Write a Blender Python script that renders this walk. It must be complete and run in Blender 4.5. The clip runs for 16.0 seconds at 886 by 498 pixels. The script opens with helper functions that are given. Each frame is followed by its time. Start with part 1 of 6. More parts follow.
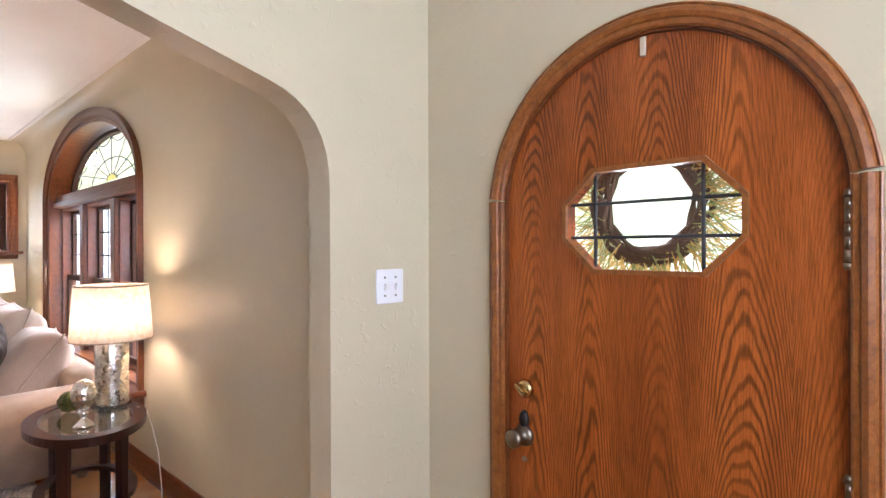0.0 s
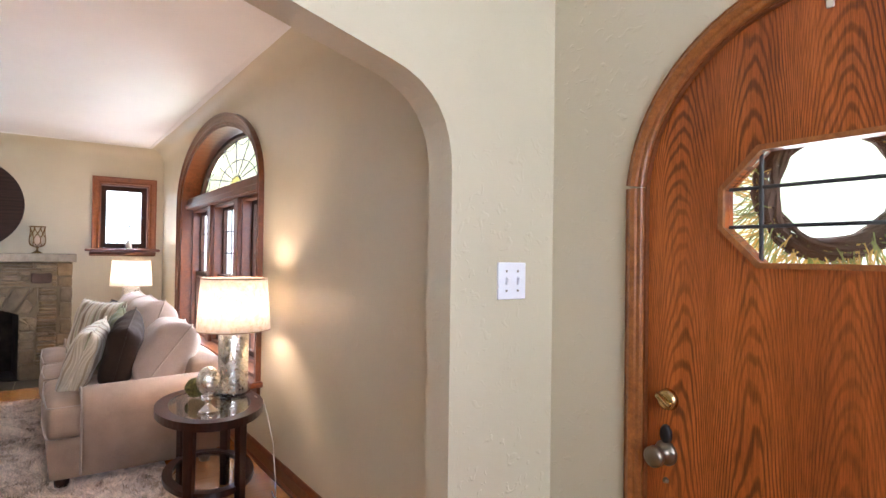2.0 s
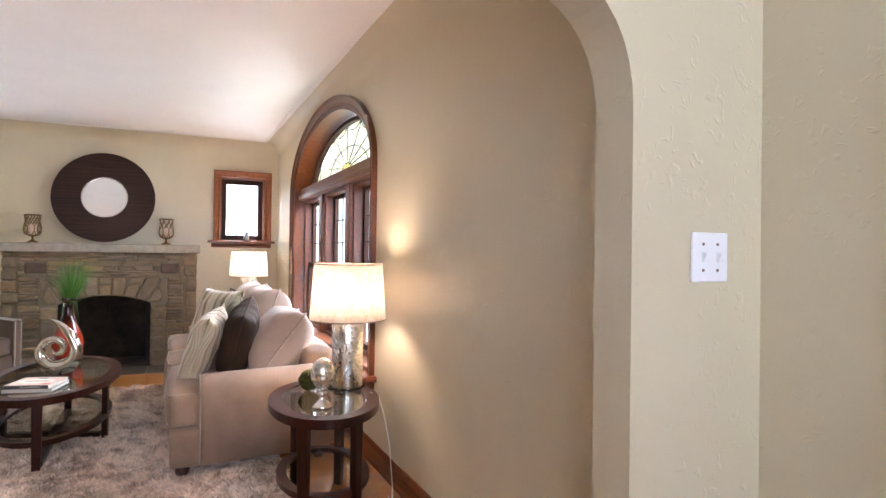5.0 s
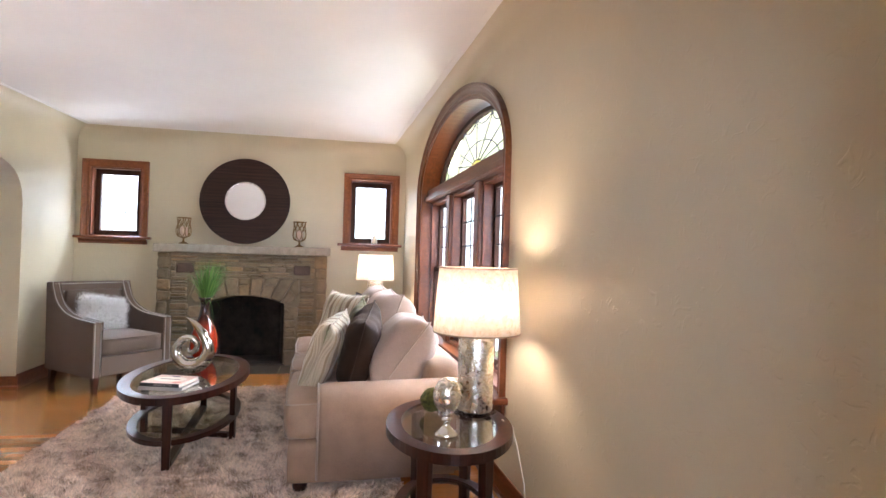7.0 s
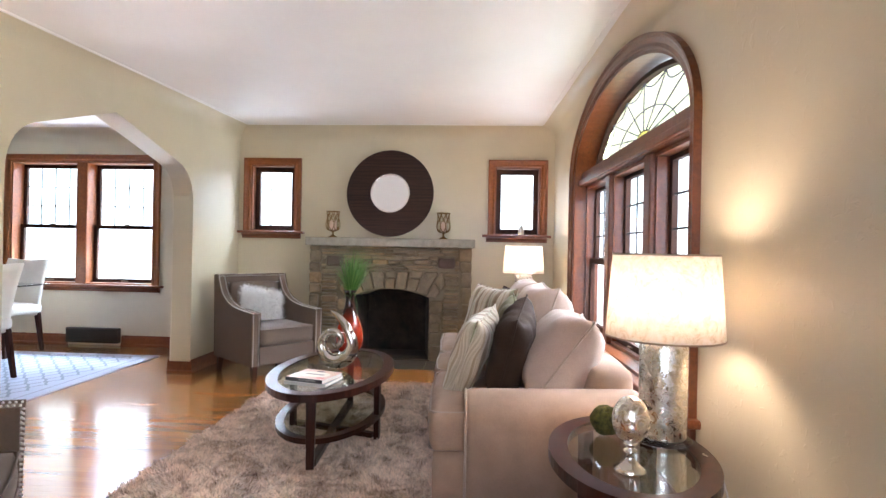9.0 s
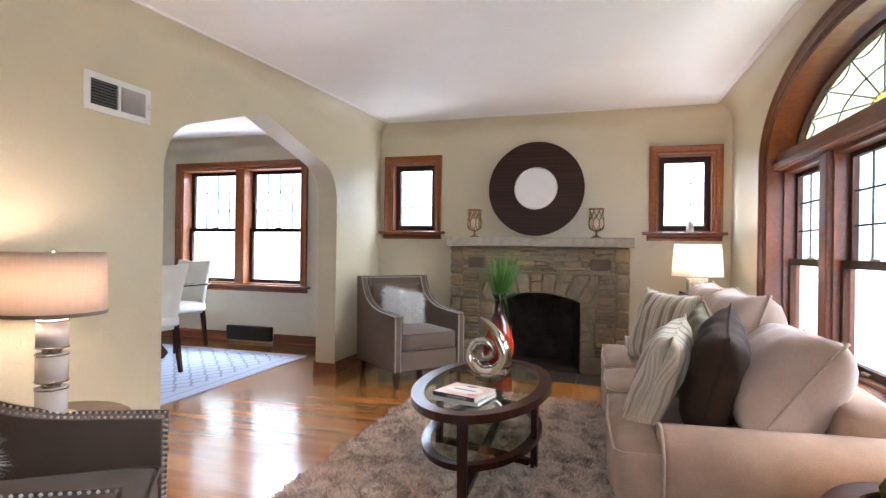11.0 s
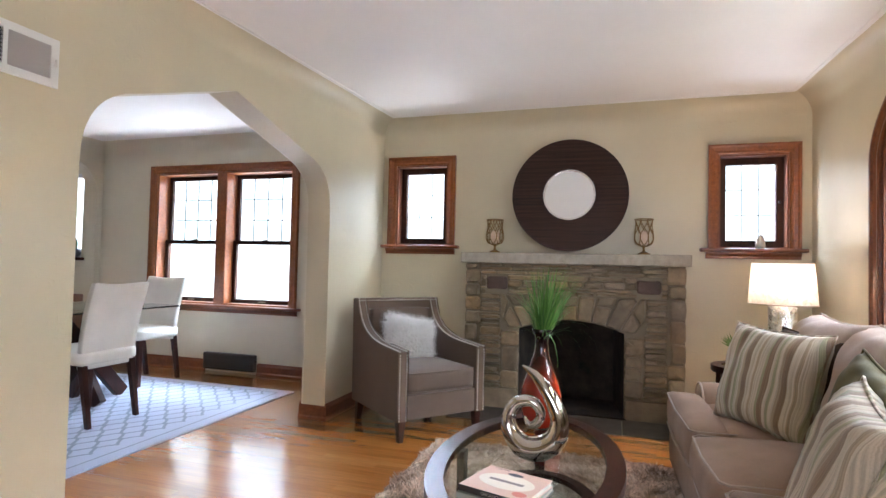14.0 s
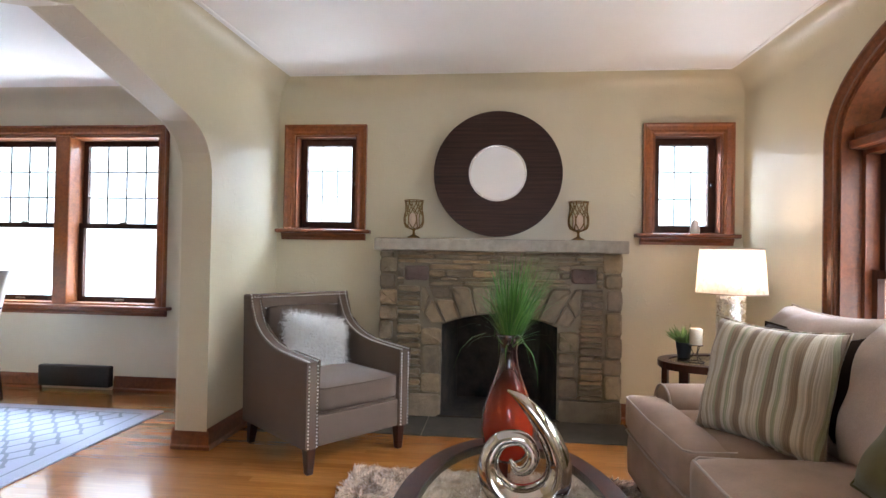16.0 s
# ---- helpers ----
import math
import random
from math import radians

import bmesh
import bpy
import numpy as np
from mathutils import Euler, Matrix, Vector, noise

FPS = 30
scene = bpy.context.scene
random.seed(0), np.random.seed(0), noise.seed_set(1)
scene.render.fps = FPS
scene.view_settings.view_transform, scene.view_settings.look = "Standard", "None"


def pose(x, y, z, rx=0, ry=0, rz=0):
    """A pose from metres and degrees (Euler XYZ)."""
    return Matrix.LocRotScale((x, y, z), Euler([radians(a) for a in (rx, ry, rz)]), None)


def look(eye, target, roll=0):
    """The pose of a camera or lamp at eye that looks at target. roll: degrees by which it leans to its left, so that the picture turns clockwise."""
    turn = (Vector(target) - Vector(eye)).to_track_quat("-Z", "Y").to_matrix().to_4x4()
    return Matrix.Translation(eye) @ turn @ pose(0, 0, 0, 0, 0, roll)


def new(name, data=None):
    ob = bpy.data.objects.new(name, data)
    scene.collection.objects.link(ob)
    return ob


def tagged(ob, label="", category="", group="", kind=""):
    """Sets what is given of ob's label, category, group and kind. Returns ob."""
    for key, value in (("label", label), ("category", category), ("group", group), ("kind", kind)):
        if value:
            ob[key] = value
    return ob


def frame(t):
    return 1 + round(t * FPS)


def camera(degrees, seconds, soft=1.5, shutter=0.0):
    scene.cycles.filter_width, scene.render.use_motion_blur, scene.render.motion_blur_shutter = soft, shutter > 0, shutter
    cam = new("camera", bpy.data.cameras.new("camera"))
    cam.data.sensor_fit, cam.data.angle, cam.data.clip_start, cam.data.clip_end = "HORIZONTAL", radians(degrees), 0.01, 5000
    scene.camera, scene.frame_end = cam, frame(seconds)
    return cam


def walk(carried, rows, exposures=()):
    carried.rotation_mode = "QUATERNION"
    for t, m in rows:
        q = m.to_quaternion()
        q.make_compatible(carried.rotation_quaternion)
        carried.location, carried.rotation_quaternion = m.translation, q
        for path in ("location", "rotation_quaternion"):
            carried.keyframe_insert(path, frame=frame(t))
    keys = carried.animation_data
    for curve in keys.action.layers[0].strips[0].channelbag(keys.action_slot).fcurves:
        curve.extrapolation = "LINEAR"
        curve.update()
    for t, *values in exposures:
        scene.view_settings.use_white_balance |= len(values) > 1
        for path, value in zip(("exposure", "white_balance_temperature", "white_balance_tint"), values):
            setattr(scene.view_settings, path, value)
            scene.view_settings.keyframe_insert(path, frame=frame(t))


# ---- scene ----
cam = camera(77.8, 16.0)
PATH = [
    (0, (0.376, 0.431, 1.344), (-1.046, 1.838, 1.34), -0.2),
    (0.5, (0.355, 0.438, 1.338), (-1.138, 1.769, 1.331), -0.1),
    (1, (0.323, 0.439, 1.325), (-1.234, 1.694, 1.322), 0.3),
    (1.5, (0.279, 0.445, 1.305), (-1.331, 1.633, 1.316), 0.7),
    (2, (0.232, 0.447, 1.289), (-1.414, 1.583, 1.317), 0.8),
    (2.5, (0.18, 0.454, 1.272), (-1.494, 1.548, 1.315), 0.8),
    (3, (0.127, 0.457, 1.253), (-1.569, 1.516, 1.304), 0.7),
    (3.5, (0.07, 0.461, 1.237), (-1.645, 1.488, 1.284), 0.6),
    (6, (-0.337, 0.561, 1.214), (-2.241, 1.172, 1.221), 1.2),
    (6.5, (-0.447, 0.587, 1.207), (-2.384, 1.084, 1.224), 1.5),
    (7, (-0.546, 0.594, 1.198), (-2.507, 0.983, 1.229), 1.6),
    (7.5, (-0.648, 0.597, 1.191), (-2.629, 0.871, 1.219), 1.3),
    (8, (-0.748, 0.588, 1.178), (-2.742, 0.739, 1.195), 1.1),
    (8.5, (-0.852, 0.59, 1.172), (-2.852, 0.601, 1.177), 1.1),
    (9, (-0.962, 0.577, 1.159), (-2.959, 0.453, 1.161), 1.1),
    (9.5, (-1.073, 0.546, 1.144), (-3.057, 0.3, 1.154), 1.2),
    (12, (-1.568, 0.275, 1.135), (-3.422, -0.475, 1.145), 0.9),
    (12.5, (-1.695, 0.237, 1.136), (-3.535, -0.545, 1.157), 1.2),
    (13, (-1.843, 0.155, 1.14), (-3.699, -0.589, 1.178), 1.3),
    (13.5, (-2.007, 0.094, 1.134), (-3.888, -0.583, 1.192), 1.2),
    (14, (-2.174, 0.025, 1.144), (-4.08, -0.577, 1.206), 1.3),
    (14.5, (-2.309, -0.053, 1.146), (-4.24, -0.571, 1.2), 1.5),
    (15, (-2.442, -0.112, 1.165), (-4.395, -0.542, 1.196), 1.6),
    (15.5, (-2.576, -0.247, 1.143), (-4.554, -0.542, 1.174), 1.4),
    (16, (-2.733, -0.349, 1.142), (-4.724, -0.539, 1.167), 1.0),
]
walk(cam, [(t, look(eye, target, roll)) for t, eye, target, roll in PATH], exposures=[(0, 0.30, 5720, 17), (3.5, 0.29, 5720, 17), (8, 0.32, 5680, 15), (9.5, 0.22, 5650, 14), (12, 0.03, 5650, 14), (16, 0.04, 5650, 13)])

# ---- world and light ----
world = bpy.data.worlds.new("sky")
scene.world = world
world.use_nodes = True
wn = world.node_tree
sky = wn.nodes.new("ShaderNodeTexSky")
sky.sky_type = "NISHITA"
sky.sun_disc = False
sky.sun_elevation, sky.sun_rotation = radians(50), radians(200)
wn.links.new(sky.outputs[0], wn.nodes["Background"].inputs[0])
wn.nodes["Background"].inputs[1].default_value = 0.12
sun = new("sun", bpy.data.lights.new("sun", "SUN"))
sun.data.energy, sun.data.angle, sun.data.color = 1.5, radians(10), (1.0, 0.96, 0.9)
sun.matrix_world = look((3, 6, 12), (0, 0, 0))


def window_light(name, loc, target, w, h, power, color=(0.93, 0.97, 1.0)):
    data = bpy.data.lights.new(name, "AREA")
    data.shape, data.size, data.size_y, data.energy, data.color = "RECTANGLE", w, h, power, color
    ob = new(name, data)
    ob.matrix_world = look(loc, target)
    return ob


def bulb(name, loc, power, r=0.08):
    data = bpy.data.lights.new(name, "POINT")
    data.energy, data.color, data.shadow_soft_size = power, (1.0, 0.73, 0.52), r
    ob = new(name, data)
    ob.location = loc
    return ob


# sky light falling in through the real windows, from outside and above
window_light("sky_north", (-4.6, 4.7, 3.7), (-4.6, 1.5, 1.3), 5.0, 2.4, 1600)
window_light("sky_dining", (-9.3, -3.9, 3.7), (-6.95, -3.9, 1.3), 3.6, 2.0, 2800, (0.80, 0.90, 1.0))
window_light("sky_west", (-9.3, -0.3, 3.7), (-6.8, -0.3, 1.6), 6.0, 2.6, 2000, (0.80, 0.90, 1.0))
# unseen lamps added low outside, as if from sunlit ground, to brighten ceilings
window_light("bounce_dining", (-8.9, -3.9, -0.2), (-5.2, -3.9, 1.9), 3.4, 1.5, 430, (1.0, 0.98, 0.95))
window_light("bounce_north", (-4.6, 4.8, -0.25), (-4.6, 0.0, 1.9), 7.0, 1.8, 580, (1.0, 0.98, 0.95))
window_light("bounce_west", (-8.7, -0.3, -0.25), (-5.5, -0.3, 2.6), 4.0, 1.4, 450, (1.0, 0.98, 0.95))

# ---- materials ----
class Mat:
    """A node material under construction."""

    def __init__(self, name, color=(0.5, 0.5, 0.5), rough=0.5, metal=0.0):
        self.m = bpy.data.materials.new(name)
        self.m.use_nodes = True
        self.t = self.m.node_tree
        self.b = self.t.nodes["Principled BSDF"]
        self.set("Base Color", (*color, 1))
        self.set("Roughness", rough)
        self.set("Metallic", metal)
        self.coords = None

    def set(self, key, value):
        self.b.inputs[key].default_value = value
        return self

    def node(self, kind, **props):
        n = self.t.nodes.new(kind)
        for k, v in props.items():
            n.inputs[k.replace("_", " ")].default_value = v
        return n

    def link(self, a, b):
        self.t.links.new(a, b)

    def pos(self, scale=(1, 1, 1), rot=(0, 0, 0), shift=None, obj=True):
        tc = self.t.nodes.new("ShaderNodeTexCoord")
        mp = self.t.nodes.new("ShaderNodeMapping")
        mp.inputs["Scale"].default_value = scale
        mp.inputs["Rotation"].default_value = rot
        self.link(tc.outputs["Object"], mp.inputs["Vector"])
        if shift:
            info = self.t.nodes.new("ShaderNodeObjectInfo")
            mul = self.t.nodes.new("ShaderNodeVectorMath")
            mul.operation = "SCALE"
            comb = self.t.nodes.new("ShaderNodeCombineXYZ")
            for i in range(3):
                self.link(info.outputs["Random"], comb.inputs[i])
            self.link(comb.outputs[0], mul.inputs[0])
            mul.inputs["Scale"].default_value = shift
            self.link(mul.outputs[0], mp.inputs["Location"])
        return mp.outputs[0]

    def noise(self, vec, scale, detail=4, rough=0.55, distort=0.0):
        n = self.node("ShaderNodeTexNoise", Scale=scale, Detail=detail, Roughness=rough, Distortion=distort)
        self.link(vec, n.inputs["Vector"])
        return n.outputs[0]

    def ramp(self, fac, stops):
        r = self.t.nodes.new("ShaderNodeValToRGB")
        e = r.color_ramp.elements
        while len(e) < len(stops):
            e.new(0.5)
        for el, (p, c) in zip(e, stops):
            el.position = p
            el.color = (*c, 1) if not isinstance(c, (int, float)) else (c, c, c, 1)
        self.link(fac, r.inputs[0])
        return r.outputs[0]

    def mix(self, a, b, fac, mode="MIX"):
        m = self.t.nodes.new("ShaderNodeMix")
        m.data_type, m.blend_type = "RGBA", mode
        for sock, v in ((m.inputs[0], fac), (m.inputs[6], a), (m.inputs[7], b)):
            if hasattr(v, "links"):
                self.link(v, sock)
            else:
                sock.default_value = v if isinstance(v, (int, float)) else (*v, 1)
        return m.outputs[2]

    def color(self, sock):
        self.link(sock, self.b.inputs["Base Color"])
        return self

    def rough(self, sock):
        self.link(sock, self.b.inputs["Roughness"])
        return self

    def bump(self, height, strength=0.3, dist=0.01):
        n = self.node("ShaderNodeBump", Strength=strength, Distance=dist)
        self.link(height, n.inputs["Height"])
        self.link(n.outputs[0], self.b.inputs["Normal"])
        return self


def plaster(name, c, mottle=0.04, bump=0.25, rough=0.6):
    m = Mat(name, c, rough)
    p = m.pos()
    n = m.noise(p, 2.2, 3)
    lo, hi = tuple(v * (1 - mottle) for v in c), tuple(min(1, v * (1 + mottle)) for v in c)
    m.color(m.ramp(n, [(0.3, lo), (0.7, hi)]))
    big = m.noise(p, 9, 3, 0.5)
    ridges = m.ramp(m.noise(p, 24, 2, 0.5, 1.2), [(0.60, 0.0), (0.72, 1.0)])
    h = m.mix(big, ridges, 0.45)
    m.bump(h, bump, 0.006)
    return m.m


def wood(name, dark, mid, light, scale=(18, 18, 1.6), rough=0.35, bump=0.15, shift=7.0, coat=0.15):
    m = Mat(name, mid, rough)
    p = m.pos(scale, shift=shift)
    g = m.noise(p, 1.3, 6, 0.6, 0.6)
    fine = m.noise(m.pos((scale[0] * 9, scale[1] * 9, scale[2] * 3), shift=shift), 1.5, 4, 0.7)
    col = m.ramp(g, [(0.30, dark), (0.5, mid), (0.72, light)])
    col = m.mix(col, m.ramp(fine, [(0.35, 0.45), (0.6, 1.0)]), 0.5, "MULTIPLY")
    m.color(col)
    m.set("Coat Weight", coat)
    m.set("Coat Roughness", 0.25)
    m.bump(fine, bump, 0.002)
    return m.m


def fabric(name, c, weave=900, rough=0.9, var=0.12, sheen=0.3, bump=0.35):
    m = Mat(name, c, rough)
    p = m.pos()
    n = m.noise(p, 7, 4)
    f = m.noise(p, weave * 0.35, 2, 0.7)
    lo, hi = tuple(v * (1 - var) for v in c), tuple(min(1, v * (1 + var)) for v in c)
    col = m.ramp(n, [(0.25, lo), (0.75, hi)])
    col = m.mix(col, m.ramp(f, [(0.3, 0.72), (0.7, 1.0)]), 0.6, "MULTIPLY")
    m.color(col)
    m.set("Sheen Weight", sheen)
    m.set("Specular IOR Level", 0.2)
    m.bump(m.mix(f, n, 0.3), bump, 0.004)
    return m.m


WALL = plaster("wall_plaster", (0.565, 0.50, 0.345), bump=0.34, rough=0.34)
DINING = plaster("dining_plaster", (0.65, 0.59, 0.455), bump=0.12)
CEIL = plaster("ceiling_plaster", (0.87, 0.86, 0.85), 0.02, 0.12)
TRIM = wood("stained_trim", (0.11, 0.026, 0.006), (0.16, 0.042, 0.010), (0.21, 0.060, 0.015), scale=(30, 30, 30))
WINCASE = wood("window_casing_wood", (0.17, 0.046, 0.009), (0.24, 0.070, 0.014), (0.31, 0.100, 0.022), scale=(32, 32, 32))
CASING = wood("door_casing_wood", (0.185, 0.054, 0.010), (0.265, 0.086, 0.016), (0.335, 0.118, 0.024), scale=(30, 30, 30))
SASH = wood("dark_sash_wood", (0.022, 0.008, 0.004), (0.042, 0.015, 0.007), (0.07, 0.026, 0.012), rough=0.55, coat=0.0)
SASH.node_tree.nodes["Principled BSDF"].inputs["Specular IOR Level"].default_value = 0.2
BOWCASE = wood("bow_window_wood", (0.085, 0.024, 0.006), (0.135, 0.038, 0.010), (0.19, 0.056, 0.015), scale=(32, 32, 32), rough=0.3)
ESPRESSO = wood("espresso_wood", (0.013, 0.004, 0.002), (0.032, 0.008, 0.004), (0.058, 0.015, 0.007), rough=0.3, coat=0.05)
ESPRESSO.node_tree.nodes["Principled BSDF"].inputs["Specular IOR Level"].default_value = 0.25
LEAD = Mat("lead_came", (0.05, 0.05, 0.05), 0.5, 0.6).m
WHITE = Mat("white_plastic", (0.80, 0.80, 0.82), 0.35).m
BRASS = Mat("brass", (0.55, 0.40, 0.17), 0.25, 1.0).m
OLDMETAL = Mat("aged_pewter", (0.24, 0.20, 0.15), 0.35, 1.0).m
BLACK = Mat("black_iron", (0.02, 0.018, 0.016), 0.5, 0.4).m


def glass(name, tint=(1, 1, 1), rough=0.0):
    m = Mat(name, tint, rough)
    m.set("Transmission Weight", 1.0)
    m.set("IOR", 1.45)
    return m.m


GLASS = glass("window_glass")
TABLEGLASS = glass("table_glass", (0.86, 0.93, 0.90))


# ---- mesh helpers ----
def link_mesh(name, bm, mat, parent=None, label="", smooth=False, m=None):
    if m is not None:
        bm.transform(m)
    bmesh.ops.recalc_face_normals(bm, faces=bm.faces)
    me = bpy.data.meshes.new(name)
    bm.to_mesh(me)
    bm.free()
    if smooth:
        me.shade_smooth()
    me.materials.append(mat)
    ob = new(name, me)
    if parent:
        ob.parent = parent
    if label:
        ob["label"] = label
    return ob


def part(name, bm, material, parent, label="", smooth=False, m=None):
    return link_mesh(name, bm, material, parent, label, smooth, m)


def structure(name, bm, mat, label="", category="", m=None, smooth=False, parent=None):
    ob = link_mesh(name, bm, mat, parent, "", smooth, m)
    return tagged(ob, label, category, kind="structure")


def thing(name, label, category, m=None, group="", kind=""):
    ob = new(name)
    if m is not None:
        ob.matrix_world = m
    return tagged(ob, label, category, group, kind)


def add_box(bm, c, s, bevel=0.0, seg=2, m=None):
    r = bmesh.ops.create_cube(bm, size=1.0)
    vs = r["verts"]
    bmesh.ops.scale(bm, vec=s, verts=vs)
    if bevel > 0:
        es = {e for v in vs for e in v.link_edges}
        rr = bmesh.ops.bevel(bm, geom=list(es), offset=min(bevel, min(s) * 0.49), segments=seg, profile=0.5, affect="EDGES")
        vs = list({v for f in rr["faces"] for v in f.verts} | {v for v in vs if v.is_valid})
    if m is not None:
        bmesh.ops.transform(bm, matrix=m, verts=vs)
    bmesh.ops.translate(bm, vec=c, verts=vs)
    return bm


def box(c, s, bevel=0.0, seg=2, m=None):
    return add_box(bmesh.new(), c, s, bevel, seg, m)


def span(a, b, bevel=0.0, seg=2):
    """A box between two corners."""
    return box([(p + q) / 2 for p, q in zip(a, b)], [abs(q - p) for p, q in zip(a, b)], bevel, seg)


def add_lathe(bm, prof, n=32, c=(0, 0, 0), scale=(1, 1)):
    """Spin a profile of (radius, z) about z."""
    rings = []
    for r, z in prof:
        if r < 1e-5:
            rings.append([bm.verts.new((c[0], c[1], c[2] + z))])
        else:
            rings.append([bm.verts.new((c[0] + r * scale[0] * math.cos(2 * math.pi * k / n), c[1] + r * scale[1] * math.sin(2 * math.pi * k / n), c[2] + z)) for k in range(n)])
    for a, b in zip(rings, rings[1:]):
        for k in range(n):
            k2 = (k + 1) % n
            if len(a) == 1 and len(b) > 1:
                bm.faces.new((a[0], b[k2], b[k]))
            elif len(b) == 1 and len(a) > 1:
                bm.faces.new((a[k], a[k2], b[0]))
            elif len(a) > 1 and len(b) > 1:
                bm.faces.new((a[k], a[k2], b[k2], b[k]))
    return bm


def lathe(prof, n=32, c=(0, 0, 0), scale=(1, 1)):
    return add_lathe(bmesh.new(), prof, n, c, scale)


def add_tube(bm, pts, r, n=8, cap=True):
    """A round tube along points; r a number or one per point."""
    pts = [Vector(p) for p in pts]
    rs = r if isinstance(r, (list, tuple)) else [r] * len(pts)
    rings, up = [], None
    for i, p in enumerate(pts):
        d = (pts[min(i + 1, len(pts) - 1)] - pts[max(i - 1, 0)]).normalized()
        if up is None:
            up = d.orthogonal().normalized()
        up = (up - d * up.dot(d)).normalized()
        side = d.cross(up)
        rings.append([bm.verts.new(p + rs[i] * (up * math.cos(2 * math.pi * k / n) + side * math.sin(2 * math.pi * k / n))) for k in range(n)])
    for a, b in zip(rings, rings[1:]):
        for k in range(n):
            bm.faces.new((a[k], a[(k + 1) % n], b[(k + 1) % n], b[k]))
    if cap:
        bm.faces.new(rings[0])
        bm.faces.new(rings[-1][::-1])
    return bm


def tube(pts, r, n=8, cap=True):
    return add_tube(bmesh.new(), pts, r, n, cap)


def frame3(o, u, v, w):
    m = Matrix.Identity(4)
    for i, a in enumerate((u, v, w, o)):
        for k in range(3):
            m[k][i] = a[k]
    return m


def plate(outline, holes=(), w0=0.0, w1=0.1):
    """A flat slab with holes: outline and holes in (u, v), from depth w0 to w1."""
    bm = bmesh.new()
    loops = []
    for pts in (outline, *holes):
        loops.append([bm.verts.new((u, v, w0)) for u, v in pts])
    edges = []
    for lp in loops:
        for a, b in zip(lp, lp[1:] + lp[:1]):
            edges.append(bm.edges.new((a, b)))
    bmesh.ops.triangle_fill(bm, use_beauty=True, use_dissolve=False, edges=edges)
    front = [tuple(v for v in f.verts) for f in bm.faces]
    twin = {}
    for lp in loops:
        for v in lp:
            twin[v] = bm.verts.new((v.co.x, v.co.y, w1))
    for f in front:
        bm.faces.new([twin[v] for v in reversed(f)])
    for lp in loops:
        for a, b in zip(lp, lp[1:] + lp[:1]):
            bm.faces.new((a, b, twin[b], twin[a]))
    return bm


def sweep(path, prof, closed=False):
    """Sweep a profile of (out, depth) along a path of (u, v); out is to the right-hand side of the way."""
    bm = bmesh.new()
    n = len(path)
    rings = []
    for i in range(n):
        p = Vector(path[i])
        a = Vector(path[i - 1]) if (i > 0 or closed) else None
        b = Vector(path[(i + 1) % n]) if (i < n - 1 or closed) else None
        d1 = (p - a).normalized() if a is not None else None
        d2 = (b - p).normalized() if b is not None else None
        d1 = d1 if d1 is not None else d2
        d2 = d2 if d2 is not None else d1
        n1, n2 = Vector((d1.y, -d1.x)), Vector((d2.y, -d2.x))
        nn = n1 + n2
        nn = nn / max(0.2, nn.dot(n1))
        rings.append([bm.verts.new((p.x + nn.x * o, p.y + nn.y * o, w)) for o, w in prof])
    k = len(prof)
    pairs = list(zip(rings, rings[1:])) + ([(rings[-1], rings[0])] if closed else [])
    for a, b in pairs:
        for j in range(k):
            bm.faces.new((a[j], a[(j + 1) % k], b[(j + 1) % k], b[j]))
    if not closed:
        bm.faces.new(rings[0])
        bm.faces.new(rings[-1][::-1])
    return bm


def rect(u0, v0, u1, v1):
    return [(u0, v0), (u1, v0), (u1, v1), (u0, v1)]


def bez(a, c, b, n=8):
    return [tuple((1 - t) ** 2 * p + 2 * t * (1 - t) * q + t * t * r for p, q, r in zip(a, c, b)) for t in (i / n for i in range(n + 1))]


def tudor(u0, u1, v0, vs, vc, vk, peak, du=0.32, mid=None):
    """A low pointed arch with rounded shoulders: jambs u0, u1 from v0; springing, corner, shoulder and peak heights."""
    mid = mid or (u0 + u1) / 2
    left = bez((u0, vs), (u0, vc), (u0 + du, vk))
    right = bez((u1 - du, vk), (u1, vc), (u1, vs))
    return [(u0, v0), *left, (mid, peak), *right, (u1, v0)][::-1]


def arched(u0, u1, v0, vs, rise, n=24):
    """A round-headed opening."""
    c, r = (u0 + u1) / 2, (u1 - u0) / 2
    return [(u0, v0), (u1, v0)] + [(c + r * math.cos(a), vs + rise * math.sin(a)) for a in (math.pi * i / n for i in range(n + 1))]


# ---- the plan ----
H = 2.44
XW, XE, YS = -6.74, -1.17, -1.99          # living room
XA = -1.05                                  # hall side of the arch wall
YD = 1.77                                   # front door wall
XD, YDS = -6.95, -5.56                      # dining room
YP = -2.17                                  # dining side of the wall between
SKEW = math.atan(0.0282)
NORTH = Matrix.Translation((-3.2, 1.47, 0)) @ Matrix.Rotation(SKEW, 4, "Z") @ frame3((3.2, 0, 0), (1, 0, 0), (0, 0, 1), (0, -1, 0))
WEST = frame3((XW, 0, 0), (0, 1, 0), (0, 0, 1), (1, 0, 0))
SOUTH = frame3((0, YS, 0), (-1, 0, 0), (0, 0, 1), (0, 1, 0))
DWEST = frame3((XD, 0, 0), (0, 1, 0), (0, 0, 1), (1, 0, 0))
ARCHW = frame3((XA, 0, 0), (0, 1, 0), (0, 0, 1), (1, 0, 0))
DOORW = frame3((0, YD, 0), (1, 0, 0), (0, 0, 1), (0, -1, 0))


def north_y(x):
    return 1.47 + (x + 3.2) * 0.0282


